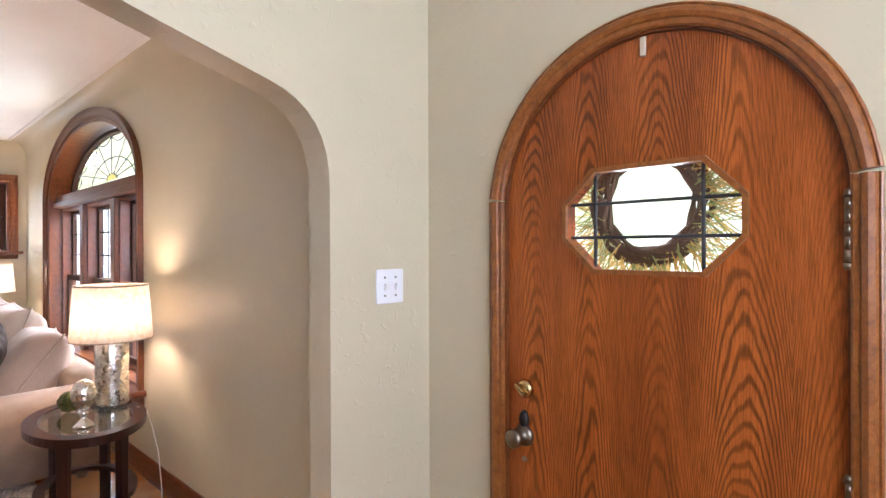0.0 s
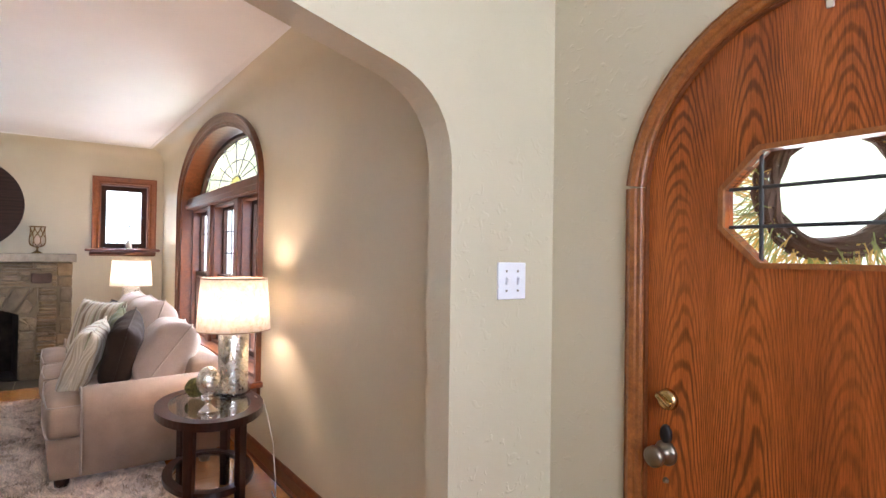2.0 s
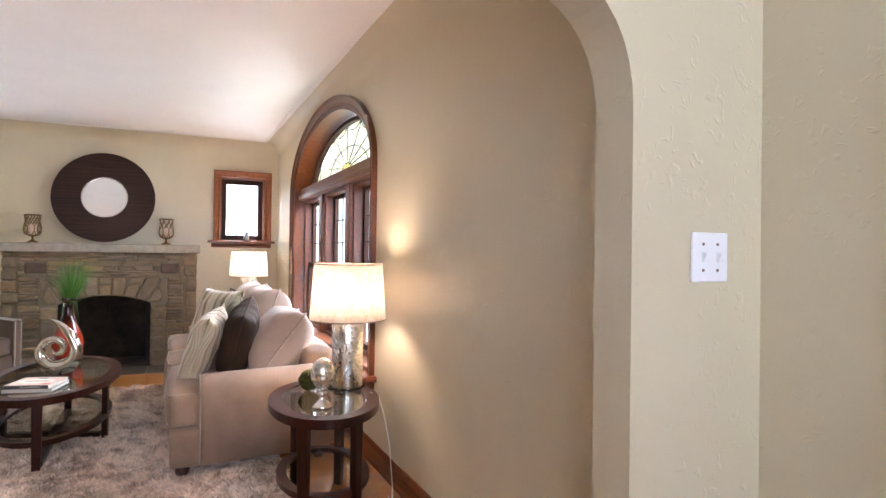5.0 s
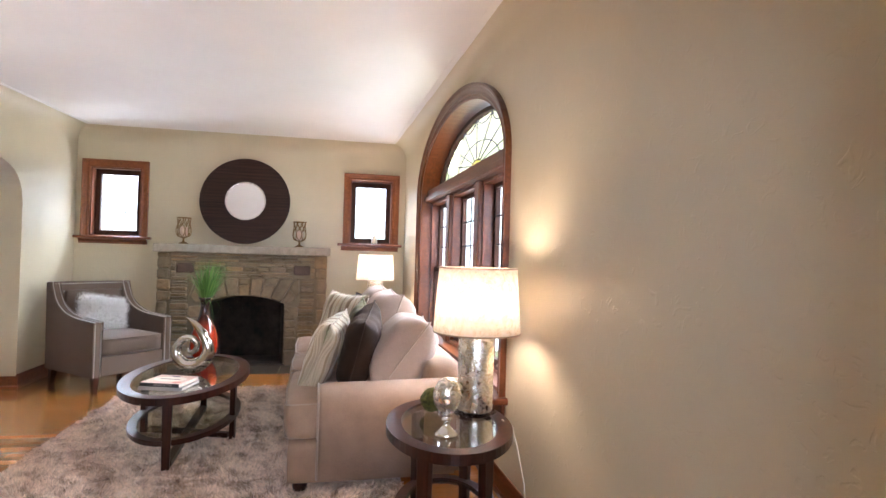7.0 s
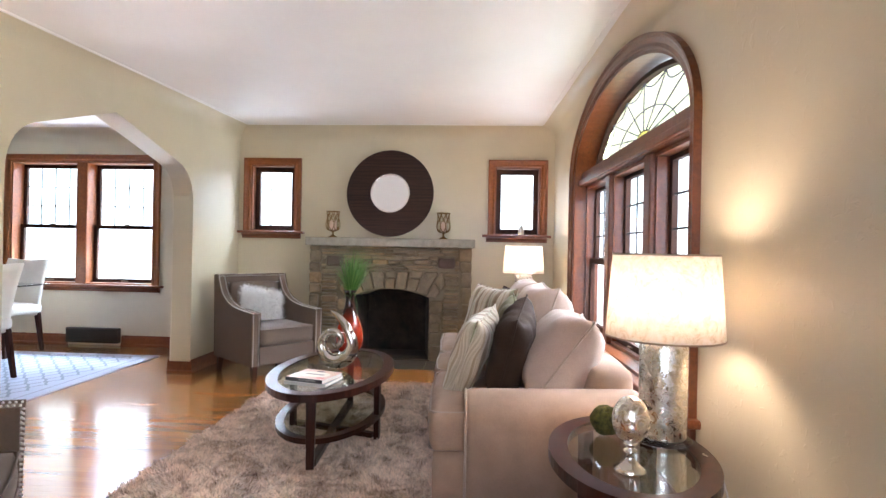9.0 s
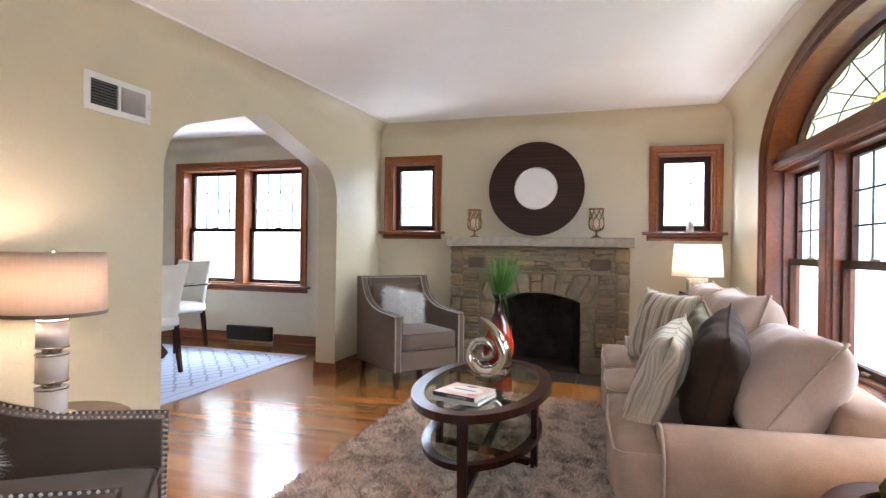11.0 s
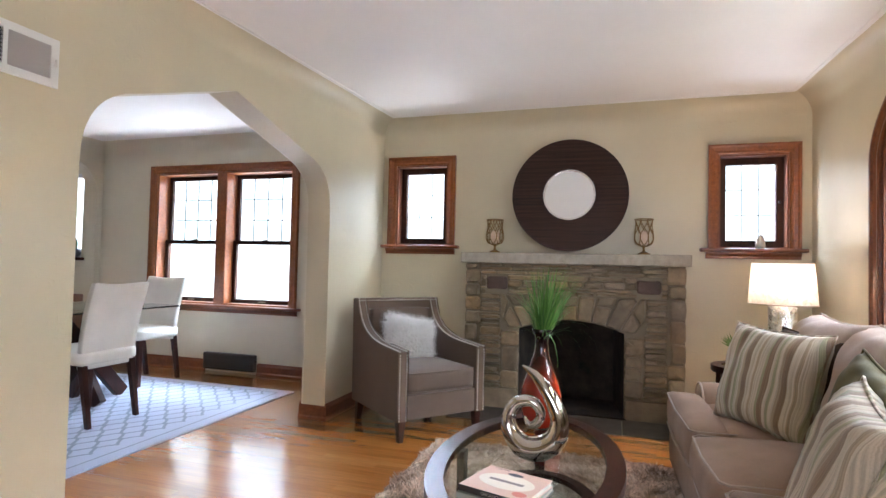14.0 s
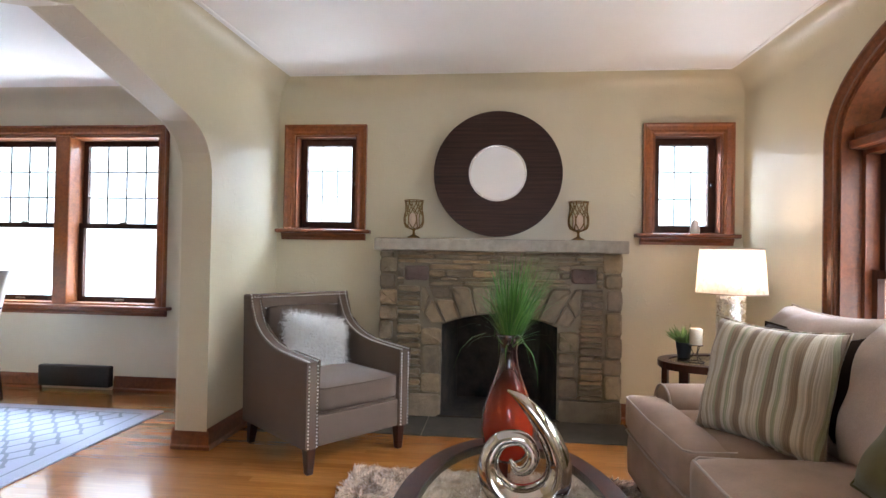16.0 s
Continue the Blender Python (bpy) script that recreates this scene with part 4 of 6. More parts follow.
def armchair(m, label):
    """Faces +y; 0.70 wide, 0.74 deep."""
    t = thing("armchair", label, "armchair", m, "armchairs")
    hw, T = 0.345, 0.075
    # side panel outline in (y, z): arm low at the front, sweeping up to the back
    top = [(0.36, 0.585)] + [(0.12, 0.60)] + bez((0.12, 0.60), (-0.14, 0.62), (-0.235, 0.74), 8)[1:] + bez((-0.235, 0.74), (-0.285, 0.82), (-0.30, 0.885), 4)[1:]
    outline = [(0.36, 0.14)] + top + [(-0.375, 0.885), (-0.36, 0.14)]
    for s in (-1, 1):
        x0, x1 = (hw - T, hw) if s > 0 else (-hw, -hw + T)
        b = plate([(y, z) for y, z in outline], [], x0, x1)
        es = [e for e in b.edges if len(e.link_faces) == 2 and e.calc_face_angle(0) > 0.9]
        bmesh.ops.bevel(b, geom=es, offset=0.010, segments=2, affect="EDGES")
        side = part("arm", b, TAUPE, t, "sloping upholstered arm", False, Matrix(((0, 0, 1, 0), (1, 0, 0, 0), (0, 1, 0, 0), (0, 0, 0, 1))))
        for xx in (x0 + 0.012, x1 - 0.012):
            nails(side, [[(xx, 0.364, 0.15), (xx, 0.364, 0.572)], [(xx, y, z + 0.004) for y, z in top]])
    bb = box((0, -0.335, 0.515), (2 * hw - 2 * T + 0.004, 0.075, 0.74), 0.012)
    back = part("backrest", bb, TAUPE, t, "upholstered back with a bordered panel")
    part("back_panel", smooth_box(2 * hw - 2 * T - 0.06, 0.07, 0.40, 0.03, c=(0, -0.285, 0.62)), TAUPE, back, "", True)
    nails(back, [[(-hw + 0.01, -0.296, 0.875), (hw - 0.01, -0.296, 0.875)], [(-hw + T + 0.01, -0.296, 0.808), (hw - T - 0.01, -0.296, 0.808)]])
    part("top_rail", box((0, -0.338, 0.842), (2 * hw + 0.005, 0.086, 0.096), 0.010), TAUPE, back)
    part("front_rail", box((0, 0.02, 0.22), (2 * hw - 2 * T + 0.004, 0.66, 0.16), 0.01), TAUPE, t)
    cu = part("seat_cushion", smooth_box(2 * hw - 2 * T - 0.01, 0.62, 0.15, 0.035, puff=0.025, c=(0, 0.05, 0.378)), TAUPE, t, "thick seat cushion", True)
    for z in (0.44, 0.315):
        w = hw - T - 0.015
        part("piping", tube([(-w, 0.0, z), (-w, 0.345, z), (-w + 0.02, 0.362, z), (0, 0.372, z), (w - 0.02, 0.362, z), (w, 0.345, z), (w, 0.0, z)], 0.0045, 6), TAUPE, cu, "", True)
    for x in (-hw + 0.045, hw - 0.045):
        for y in (0.32, -0.31):
            b = bmesh.new()
            add_box(b, (0, 0, 0.072), (0.055, 0.055, 0.144), 0.004)
            for v in b.verts:
                k = 0.62 + 0.38 * v.co.z / 0.144
                v.co.x *= k
                v.co.y = v.co.y * k - (0.03 * (1 - v.co.z / 0.144) if y < 0 else 0)
            part("leg", b, ESPRESSO, t, "tapered dark wooden leg", m=Matrix.Translation((x, y, 0)))
    return t


CH1 = Matrix.Translation((-5.945, -1.345, 0)) @ Matrix.Rotation(radians(50 - 90), 4, "Z")
CH2 = Matrix.Translation((-2.34, -1.13, 0)) @ Matrix.Rotation(radians(125 - 90), 4, "Z")
armchair(CH1, "taupe linen armchair with nailhead trim beside the fireplace")
armchair(CH2, "taupe linen armchair with nailhead trim beside the drum lamp")
def fur_mat():
    m = Mat("white_fur", (0.93, 0.92, 0.90), 0.9)
    geo = m.t.nodes.new("ShaderNodeNewGeometry")
    col = m.ramp(geo.outputs["Random Per Island"], [(0.0, (0.86, 0.83, 0.79)), (1.0, (0.97, 0.96, 0.95))])
    m.color(col)
    tr = m.t.nodes.new("ShaderNodeBsdfTranslucent")
    m.link(col, tr.inputs[0])
    mx = m.t.nodes.new("ShaderNodeMixShader")
    mx.inputs[0].default_value = 0.3
    m.link(m.b.outputs[0], mx.inputs[1])
    m.link(tr.outputs[0], mx.inputs[2])
    m.link(mx.outputs[0], m.t.nodes["Material Output"].inputs[0])
    return m.m


FUR = fur_mat()


def fur_pillow(m, label, seed):
    t = thing("fur_pillow", label, "pillow", m, "white fur pillows")
    base = pillow_mesh(0.36, 0.34, 0.14, 14, seed)
    rng = random.Random(seed)
    hair = bmesh.new()
    bmesh.ops.recalc_face_normals(base, faces=base.faces)
    base.normal_update()
    for f in base.faces:
        for k in range(30):
            w = [rng.random() ** 0.7 for _ in f.verts]
            sw = sum(w)
            p = sum((v.co * q for v, q in zip(f.verts, w)), Vector()) / sw
            n = f.normal * (1 if f.normal.dot(Vector((0, p.y, 0))) >= 0 else -1)
            out = Vector((p.x, 0, p.z)) * 2.6
            d = (n * 0.5 + out + Vector((rng.uniform(-.6, .6), rng.uniform(-.3, .3), rng.uniform(-.9, .5)))).normalized()
            L = rng.uniform(0.035, 0.085)
            side = d.cross(Vector((rng.uniform(-1, 1), rng.uniform(-1, 1), rng.uniform(-1, 1)))).normalized() * 0.0022
            a, b, c = hair.verts.new(p - side), hair.verts.new(p + side), hair.verts.new(p + d * L + Vector((0, 0, -0.006)))
            hair.faces.new((a, b, c))
    part("cover", base, FUR, t, smooth=True)
    me = bpy.data.meshes.new("fur")
    hair.to_mesh(me)
    hair.free()
    me.materials.append(FUR)
    ob = new("fur", me)
    ob.parent = t
    tagged(ob, "long white fur", kind="stuff")


fur_pillow(CH1 @ lean(0.0, -0.125, 0.580, 180, 20) @ Matrix.Rotation(radians(11), 4, "Y"), "shaggy white fur pillow on the armchair", 11)
fur_pillow(CH2 @ lean(-0.02, -0.155, 0.625, 180, 17) @ Matrix.Rotation(radians(-6), 4, "Y"), "shaggy white fur pillow on the armchair", 12)


# ---- oval tables ----
def ring_mesh(a, b, rim, th, z, n=56):
    outer = [(a * math.cos(2 * math.pi * i / n), b * math.sin(2 * math.pi * i / n)) for i in range(n)]
    inner = [((a - rim) * math.cos(2 * math.pi * i / n), (b - rim) * math.sin(2 * math.pi * i / n)) for i in range(n)]
    bm = plate(outer, [inner], z - th, z)
    es = [e for e in bm.edges if len(e.link_faces) == 2 and e.calc_face_angle(0) > 0.8]
    bmesh.ops.bevel(bm, geom=es, offset=0.007, segments=2, affect="EDGES")
    return bm


def oval_plate(a, b, z0, z1, n=56):
    return plate([(a * math.cos(2 * math.pi * i / n), b * math.sin(2 * math.pi * i / n)) for i in range(n)], [], z0, z1)


def oval_table(name, label, cat, m, a, b, h, rim, legs, shelf, group=""):
    t = thing(name, label, cat, m, group)
    part("tabletop", ring_mesh(a, b, rim, 0.042, h), ESPRESSO, t, "dark wooden rim")
    part("glass_top", oval_plate(a - rim + 0.004, b - rim + 0.004, h - 0.012, h - 0.004), TABLEGLASS, t, "bevelled inset glass")
    sh = part("shelf", ring_mesh(a * shelf[1], b * shelf[1], rim * 0.75, 0.032, shelf[0]), ESPRESSO, t, "oval lower shelf rim")
    part("shelf_glass", oval_plate(a * shelf[1] - rim * 0.75 + 0.004, b * shelf[1] - rim * 0.75 + 0.004, shelf[0] - 0.014, shelf[0] - 0.008), TABLEGLASS, sh)
    for x, y in legs:
        bm = bmesh.new()
        add_box(bm, (0, 0, 0), (0.05, 0.032, h - 0.04), 0.004)
        ang = math.atan2(y * a / b, x * b / a) if abs(x) + abs(y) else 0
        for v in bm.verts:
            f = (v.co.z + (h - 0.04) / 2) / (h - 0.04)
            v.co.x *= 0.8 + 0.25 * f
        part("leg", bm, ESPRESSO, t, "slightly splayed dark leg", m=Matrix.Translation((x, y, (h - 0.04) / 2)) @ Matrix.Rotation(ang + math.pi / 2, 4, "Z"))
    return t


CT = Matrix.Translation((-4.30, -0.285, 0.022))
CLEGS = [(0.575, 0.03), (-0.575, -0.03), (0.09, 0.285), (-0.09, -0.285)]
ct = oval_table("coffee_table", "oval espresso coffee table with an inset glass top", "coffee table", CT, 0.655, 0.355, 0.40, 0.068, CLEGS, (0.15, 0.86))
for (x0, y0), (x1, y1) in ((CLEGS[0], CLEGS[1]), (CLEGS[2], CLEGS[3])):
    d = Vector((x1 - x0, y1 - y0, 0))
    part("stretcher", box((0, 0, 0.02 if x0 > 0.3 else 0.0205), (d.length - 0.05, 0.045, 0.036 if x0 > 0.3 else 0.03), 0.004), ESPRESSO, ct, "crossed floor stretcher",
         m=Matrix.Translation(((x0 + x1) / 2, (y0 + y1) / 2, 0)) @ Matrix.Rotation(math.atan2(d.y, d.x), 4, "Z"))
TOPZ = 0.422
ELEGS = [(0.27, 0.11), (0.27, -0.11), (-0.27, 0.11), (-0.27, -0.11)]
ET1 = Matrix.Translation((-2.73, 1.07, 0.0)) @ Matrix.Rotation(radians(-6), 4, "Z")
ET2 = Matrix.Translation((-6.08, 0.96, 0.0)) @ Matrix.Rotation(radians(100), 4, "Z")
oval_table("end_table", "oval espresso end table with an inset glass top", "end table", ET1, 0.375, 0.252, 0.535, 0.06, ELEGS, (0.20, 0.84), "end tables")
oval_table("end_table", "oval espresso end table with an inset glass top", "end table", ET2, 0.355, 0.24, 0.56, 0.06, ELEGS, (0.20, 0.84), "end tables")


# ---- lamps ----
def shade_mat():
    m = Mat("mottled_parchment", (0.80, 0.70, 0.55), 0.8)
    p = m.pos()
    n = m.noise(p, 22, 7, 0.75, 1.4)
    col = m.ramp(n, [(0.36, (0.70, 0.58, 0.46)), (0.47, (0.88, 0.82, 0.72)), (0.62, (0.94, 0.92, 0.88))])
    m.color(col)
    tr = m.t.nodes.new("ShaderNodeBsdfTranslucent")
    m.link(col, tr.inputs[0])
    mx = m.t.nodes.new("ShaderNodeMixShader")
    mx.inputs[0].default_value = 0.82
    m.link(m.b.outputs[0], mx.inputs[1])
    m.link(tr.outputs[0], mx.inputs[2])
    m.link(mx.outputs[0], m.t.nodes["Material Output"].inputs[0])
    m.bump(n, 0.2, 0.003)
    return m.m


def linen_shade():
    m = Mat("oatmeal_linen_shade", (0.62, 0.47, 0.38), 0.9)
    a = m.noise(m.pos((260, 260, 12)), 1.0, 3, 0.7)
    b = m.noise(m.pos((8, 8, 420)), 1.0, 3, 0.7)
    col = m.mix((0.44, 0.36, 0.30), (0.74, 0.65, 0.56), m.mix(a, b, 0.5))
    m.color(col)
    tr = m.t.nodes.new("ShaderNodeBsdfTranslucent")
    m.link(col, tr.inputs[0])
    mx = m.t.nodes.new("ShaderNodeMixShader")
    mx.inputs[0].default_value = 0.55
    m.link(m.b.outputs[0], mx.inputs[1])
    m.link(tr.outputs[0], mx.inputs[2])
    m.link(mx.outputs[0], m.t.nodes["Material Output"].inputs[0])
    return m.m


def mercury():
    m = Mat("mercury_glass", (0.75, 0.72, 0.66), 0.12, 1.0)
    p = m.pos()
    n = m.noise(p, 38, 6, 0.75, 1.5)
    m.color(m.ramp(n, [(0.36, (0.58, 0.51, 0.41)), (0.45, (0.86, 0.82, 0.74)), (0.6, (0.96, 0.94, 0.90))]))
    m.rough(m.ramp(n, [(0.40, 0.5), (0.56, 0.16)]))
    m.bump(n, 0.12, 0.002)
    return m.m


PARCH, LINEN, MERC = shade_mat(), linen_shade(), mercury()
CHROME = Mat("polished_chrome", (0.80, 0.79, 0.77), 0.08, 1.0).m
PEWTER = Mat("pewter", (0.42, 0.38, 0.34), 0.22, 1.0).m
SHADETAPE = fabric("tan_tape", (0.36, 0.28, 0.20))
CERAMIC = Mat("white_ceramic", (0.72, 0.69, 0.66), 0.25).m


def shade_mesh(r0, r1, z0, z1, n=48):
    return lathe([(r0, z0), (r1, z1), (r1 - 0.003, z1), (r0 - 0.003, z0), (r0, z0)], n)


def cylinder_lamp(x, y, z, base_h, r0, r1, sh, label, power):
    t = thing("table_lamp", label, "table lamp", Matrix.Translation((x, y, z)), "mercury glass lamps")
    part("foot", lathe([(0, 0), (0.095, 0), (0.095, 0.008), (0.088, 0.012), (0, 0.012)], 32), glass("clear_foot_glass"), t, "clear glass foot", True)
    part("base", lathe([(0, 0.0125), (0.073, 0.0125), (0.077, 0.02), (0.078, base_h - 0.01), (0.073, base_h), (0, base_h)], 40), MERC, t, "mottled mercury glass cylinder", True)
    part("neck", lathe([(0, base_h), (0.03, base_h), (0.018, base_h + 0.015), (0.010, base_h + 0.05), (0.014, base_h + 0.055), (0.014, base_h + 0.10), (0, base_h + 0.10)], 20), CHROME, t, "", True)
    s0 = base_h + 0.0
    part("shade", shade_mesh(r0, r1, s0, s0 + sh), PARCH, t, "mottled parchment drum shade, lit", True)
    for zz, rr in ((s0, r0), (s0 + sh - 0.006, r1)):
        part("shade_trim", lathe([(rr + 0.0005, zz), (rr + 0.0015, zz + 0.003), (rr + 0.0005, zz + 0.006), (rr - 0.0035, zz + 0.006), (rr - 0.0035, zz), (rr + 0.0005, zz)], 48), SHADETAPE, t, "rolled tan edge", True)
    harp = bmesh.new()
    for k in range(3):
        a = 2 * math.pi * k / 3 + 0.3
        add_tube(harp, [(0, 0, s0 + sh - 0.03), (r1 * 0.97 * math.cos(a), r1 * 0.97 * math.sin(a), s0 + sh - 0.015)], 0.0025, 5)
    part("spider", harp, CHROME, t)
    b = bulb("lamp_bulb", (x, y, z + s0 + sh * 0.52), power)
    return t


cylinder_lamp(-2.86, 1.212, 0.532, 0.345, 0.190, 0.170, 0.282, "mercury glass table lamp with a lit parchment shade on a table", 21)
cylinder_lamp(-6.04, 1.005, 0.557, 0.395, 0.188, 0.168, 0.26, "mercury glass table lamp with a lit parchment shade beside the sofa", 22)


def stacked_lamp(x, y, z):
    t = thing("table_lamp", "white ceramic stacked-block lamp with a lit linen drum shade", "table lamp", Matrix.Translation((x, y, z)))
    part("foot", lathe([(0, 0), (0.085, 0), (0.085, 0.012), (0, 0.012)], 32), CHROME, t, "", True)
    for i in range(3):
        z0 = 0.012 + i * 0.131
        blk = part("block", lathe([(0, z0), (0.054, z0), (0.054, z0 + 0.110), (0, z0 + 0.110)], 36), CERAMIC, t, "white ceramic drum", True)
        for zr in (z0 + 0.0005, z0 + 0.1035):
            part("rim", lathe([(0.0535, zr), (0.0575, zr), (0.0585, zr + 0.003), (0.0575, zr + 0.006), (0.0535, zr + 0.006), (0.0535, zr)], 36), PEWTER, blk, "thin pewter rim", True)
        part("collar", lathe([(0, z0 + 0.1105), (0.034, z0 + 0.1105), (0.027, z0 + 0.1155), (0.036, z0 + 0.1205), (0.027, z0 + 0.1255), (0.036, z0 + 0.1305), (0, z0 + 0.1305)], 28), PEWTER, blk, "turned pewter collar", True)
    part("shade", shade_mesh(0.184, 0.178, 0.405, 0.645), LINEN, t, "oatmeal linen drum shade, lit", True)
    for zz in (0.405, 0.63):
        part("shade_trim", lathe([(0.1855 - 0.008 * (zz > 0.5), zz), (0.1855 - 0.008 * (zz > 0.5), zz + 0.014), (0.177, zz + 0.014), (0.177, zz), (0.1855 - 0.008 * (zz > 0.5), zz)], 48), fabric("taupe_tape", (0.22, 0.18, 0.15)), t, "taupe tape edge", True)
    part("finial", lathe([(0, 0.645), (0.008, 0.645), (0.008, 0.655), (0, 0.663)], 12), CHROME, t, "", True)
    h = bmesh.new()
    add_tube(h, [(0, 0, 0.40), (0.0, 0, 0.645)], 0.004, 6)
    for k in range(3):
        a = 2 * math.pi * k / 3
        add_tube(h, [(0, 0, 0.635), (0.177 * math.cos(a), 0.177 * math.sin(a), 0.64)], 0.0025, 5)
    part("spider", h, CHROME, t)
    bulb("lamp_bulb", (x + 0.03, y, z + 0.525), 18)


WALNUT = wood("walnut_top", (0.10, 0.045, 0.018), (0.19, 0.09, 0.04), (0.30, 0.16, 0.075), scale=(8, 3, 8), rough=0.25)
t3 = thing("side_table", "round brown wooden side table behind the armchair", "side table", Matrix.Translation((-2.97, -1.69, 0)))
part("tabletop", lathe([(0, 0.427), (0.23, 0.427), (0.25, 0.437), (0.25, 0.452), (0.235, 0.46), (0, 0.46)], 48), WALNUT, t3, "polished round top", True)
for k in range(3):
    a = 2 * math.pi * k / 3
    part("leg", tube([(0.22 * math.cos(a), 0.22 * math.sin(a), 0.0), (0.14 * math.cos(a), 0.14 * math.sin(a), 0.427)], [0.014, 0.02], 12), WALNUT, t3, "", True)
stacked_lamp(-2.95, -1.70, 0.4605)


# ---- small things on the tables ----
def egg():
    t = thing("ornament", "mercury glass egg finial on a pedestal, on the end table", "ornament", Matrix.Translation((-2.575, 1.028, 0.533)))
    part("pedestal", lathe([(0, 0), (0.044, 0), (0.046, 0.006), (0.030, 0.018), (0.014, 0.034), (0.011, 0.05), (0.02, 0.056), (0.02, 0.062), (0.012, 0.066), (0.016, 0.075), (0.022, 0.08), (0, 0.08)], 32), CHROME, t, "turned silver pedestal", True)
    part("globe", lathe([(0, 0.079)] + [(0.052 * math.sin(a), 0.079 + 0.068 * (1 - math.cos(a))) for a in (math.pi * i / 20 for i in range(1, 20))] + [(0, 0.215)], 32), MERC, t, "mottled mercury glass egg", True)


egg()


def moss_ball():
    rng = random.Random(3)
    bm = bmesh.new()
    bmesh.ops.create_icosphere(bm, subdivisions=4, radius=0.05)
    for v in bm.verts:
        v.co *= 1 + 0.12 * noise.noise(v.co * 30) + 0.10 * noise.noise(v.co * 90)
    m = Mat("moss", (0.10, 0.13, 0.025), 0.95)
    p = m.pos()
    n = m.noise(p, 70, 5, 0.7)
    m.color(m.ramp(n, [(0.35, (0.022, 0.026, 0.005)), (0.6, (0.115, 0.115, 0.02))])).bump(n, 1.0, 0.01)
    tagged(link_mesh("moss_ball", bm, m.m, None, "", True, Matrix.Translation((-2.885, 1.03, 0.584))), "green moss ball on the glass of the end table", "ornament")


moss_ball()
tagged(link_mesh("lamp_cord", tube([(-2.72, 1.29, 0.539), (-2.685, 1.325, 0.52), (-2.675, 1.345, 0.44), (-2.655, 1.37, 0.30), (-2.62, 1.375, 0.12), (-2.62, 1.38, 0.004), (-2.75, 1.40, 0.004)], 0.0028, 6), Mat("clear_vinyl", (0.80, 0.78, 0.72), 0.15).m, None, "", True),
       "clear plastic lamp cord hanging behind the end table", "cord")


def red_vase():
    t = thing("vase", "tall red-brown art glass vase with grass on the coffee table", "vase", Matrix.Translation((-4.72, -0.295, TOPZ)))
    m = Mat("red_glass", (0.35, 0.03, 0.01), 0.05)
    z = m.t.nodes.new("ShaderNodeSeparateXYZ")
    m.link(m.pos(), z.inputs[0])
    m.color(m.ramp(z.outputs[2], [(0.06, (0.19, 0.013, 0.004)), (0.19, (0.23, 0.020, 0.005)), (0.29, (0.040, 0.007, 0.004)), (0.38, (0.015, 0.006, 0.005))]))
    m.set("Specular IOR Level", 0.3)
    m.set("Coat Weight", 0.2)
    m.set("Coat Roughness", 0.03)
    m.set("Specular IOR Level", 0.4)
    prof = [(0, 0), (0.05, 0), (0.07, 0.02), (0.088, 0.06), (0.096, 0.11), (0.092, 0.16), (0.075, 0.22), (0.052, 0.28), (0.036, 0.33), (0.030, 0.38), (0.033, 0.42), (0.048, 0.444), (0.045, 0.446), (0.026, 0.42), (0.024, 0.38)]
    part("body", lathe(prof, 40), m.m, t, "glossy red to black glass", True)
    rng = random.Random(7)
    bm = bmesh.new()
    for i in range(480):
        a = rng.random() * 6.283
        r = rng.random() ** 0.5
        tilt = 0.70 * r + (0.9 if rng.random() < 0.018 else 0)
        L = rng.uniform(0.16, 0.36)
        lean_x = 0.85
        pts, p, th = [], Vector((0.018 * r * math.cos(a), 0.018 * r * math.sin(a), 0.39)), tilt * 0.6
        bend = rng.uniform(-0.04, 0.20) * (0.4 + r) + (0.35 if tilt > 0.8 else 0)
        for k in range(6):
            pts.append(p.copy())
            p = p + Vector((math.sin(th) * math.cos(a), math.sin(th) * math.sin(a) + lean_x * 0.12, math.cos(th))) * L / 5
            th += bend
        side = Vector((-math.sin(a), math.cos(a), 0)) * 0.0030
        prev = None
        for k, q in enumerate(pts):
            w = side * (1 - k / 5.5)
            cur = (bm.verts.new(q - w), bm.verts.new(q + w))
            if prev:
                bm.faces.new((prev[0], prev[1], cur[1], cur[0]))
            prev = cur
    g = Mat("grass_blade", (0.07, 0.16, 0.025), 0.55)
    gn = g.t.nodes.new("ShaderNodeNewGeometry")
    g.color(g.ramp(gn.outputs["Random Per Island"], [(0.0, (0.03, 0.10, 0.015)), (0.6, (0.09, 0.22, 0.035)), (1.0, (0.18, 0.30, 0.07))]))
    part("grass", bm, g.m, t, "thin green grass blades")


red_vase()


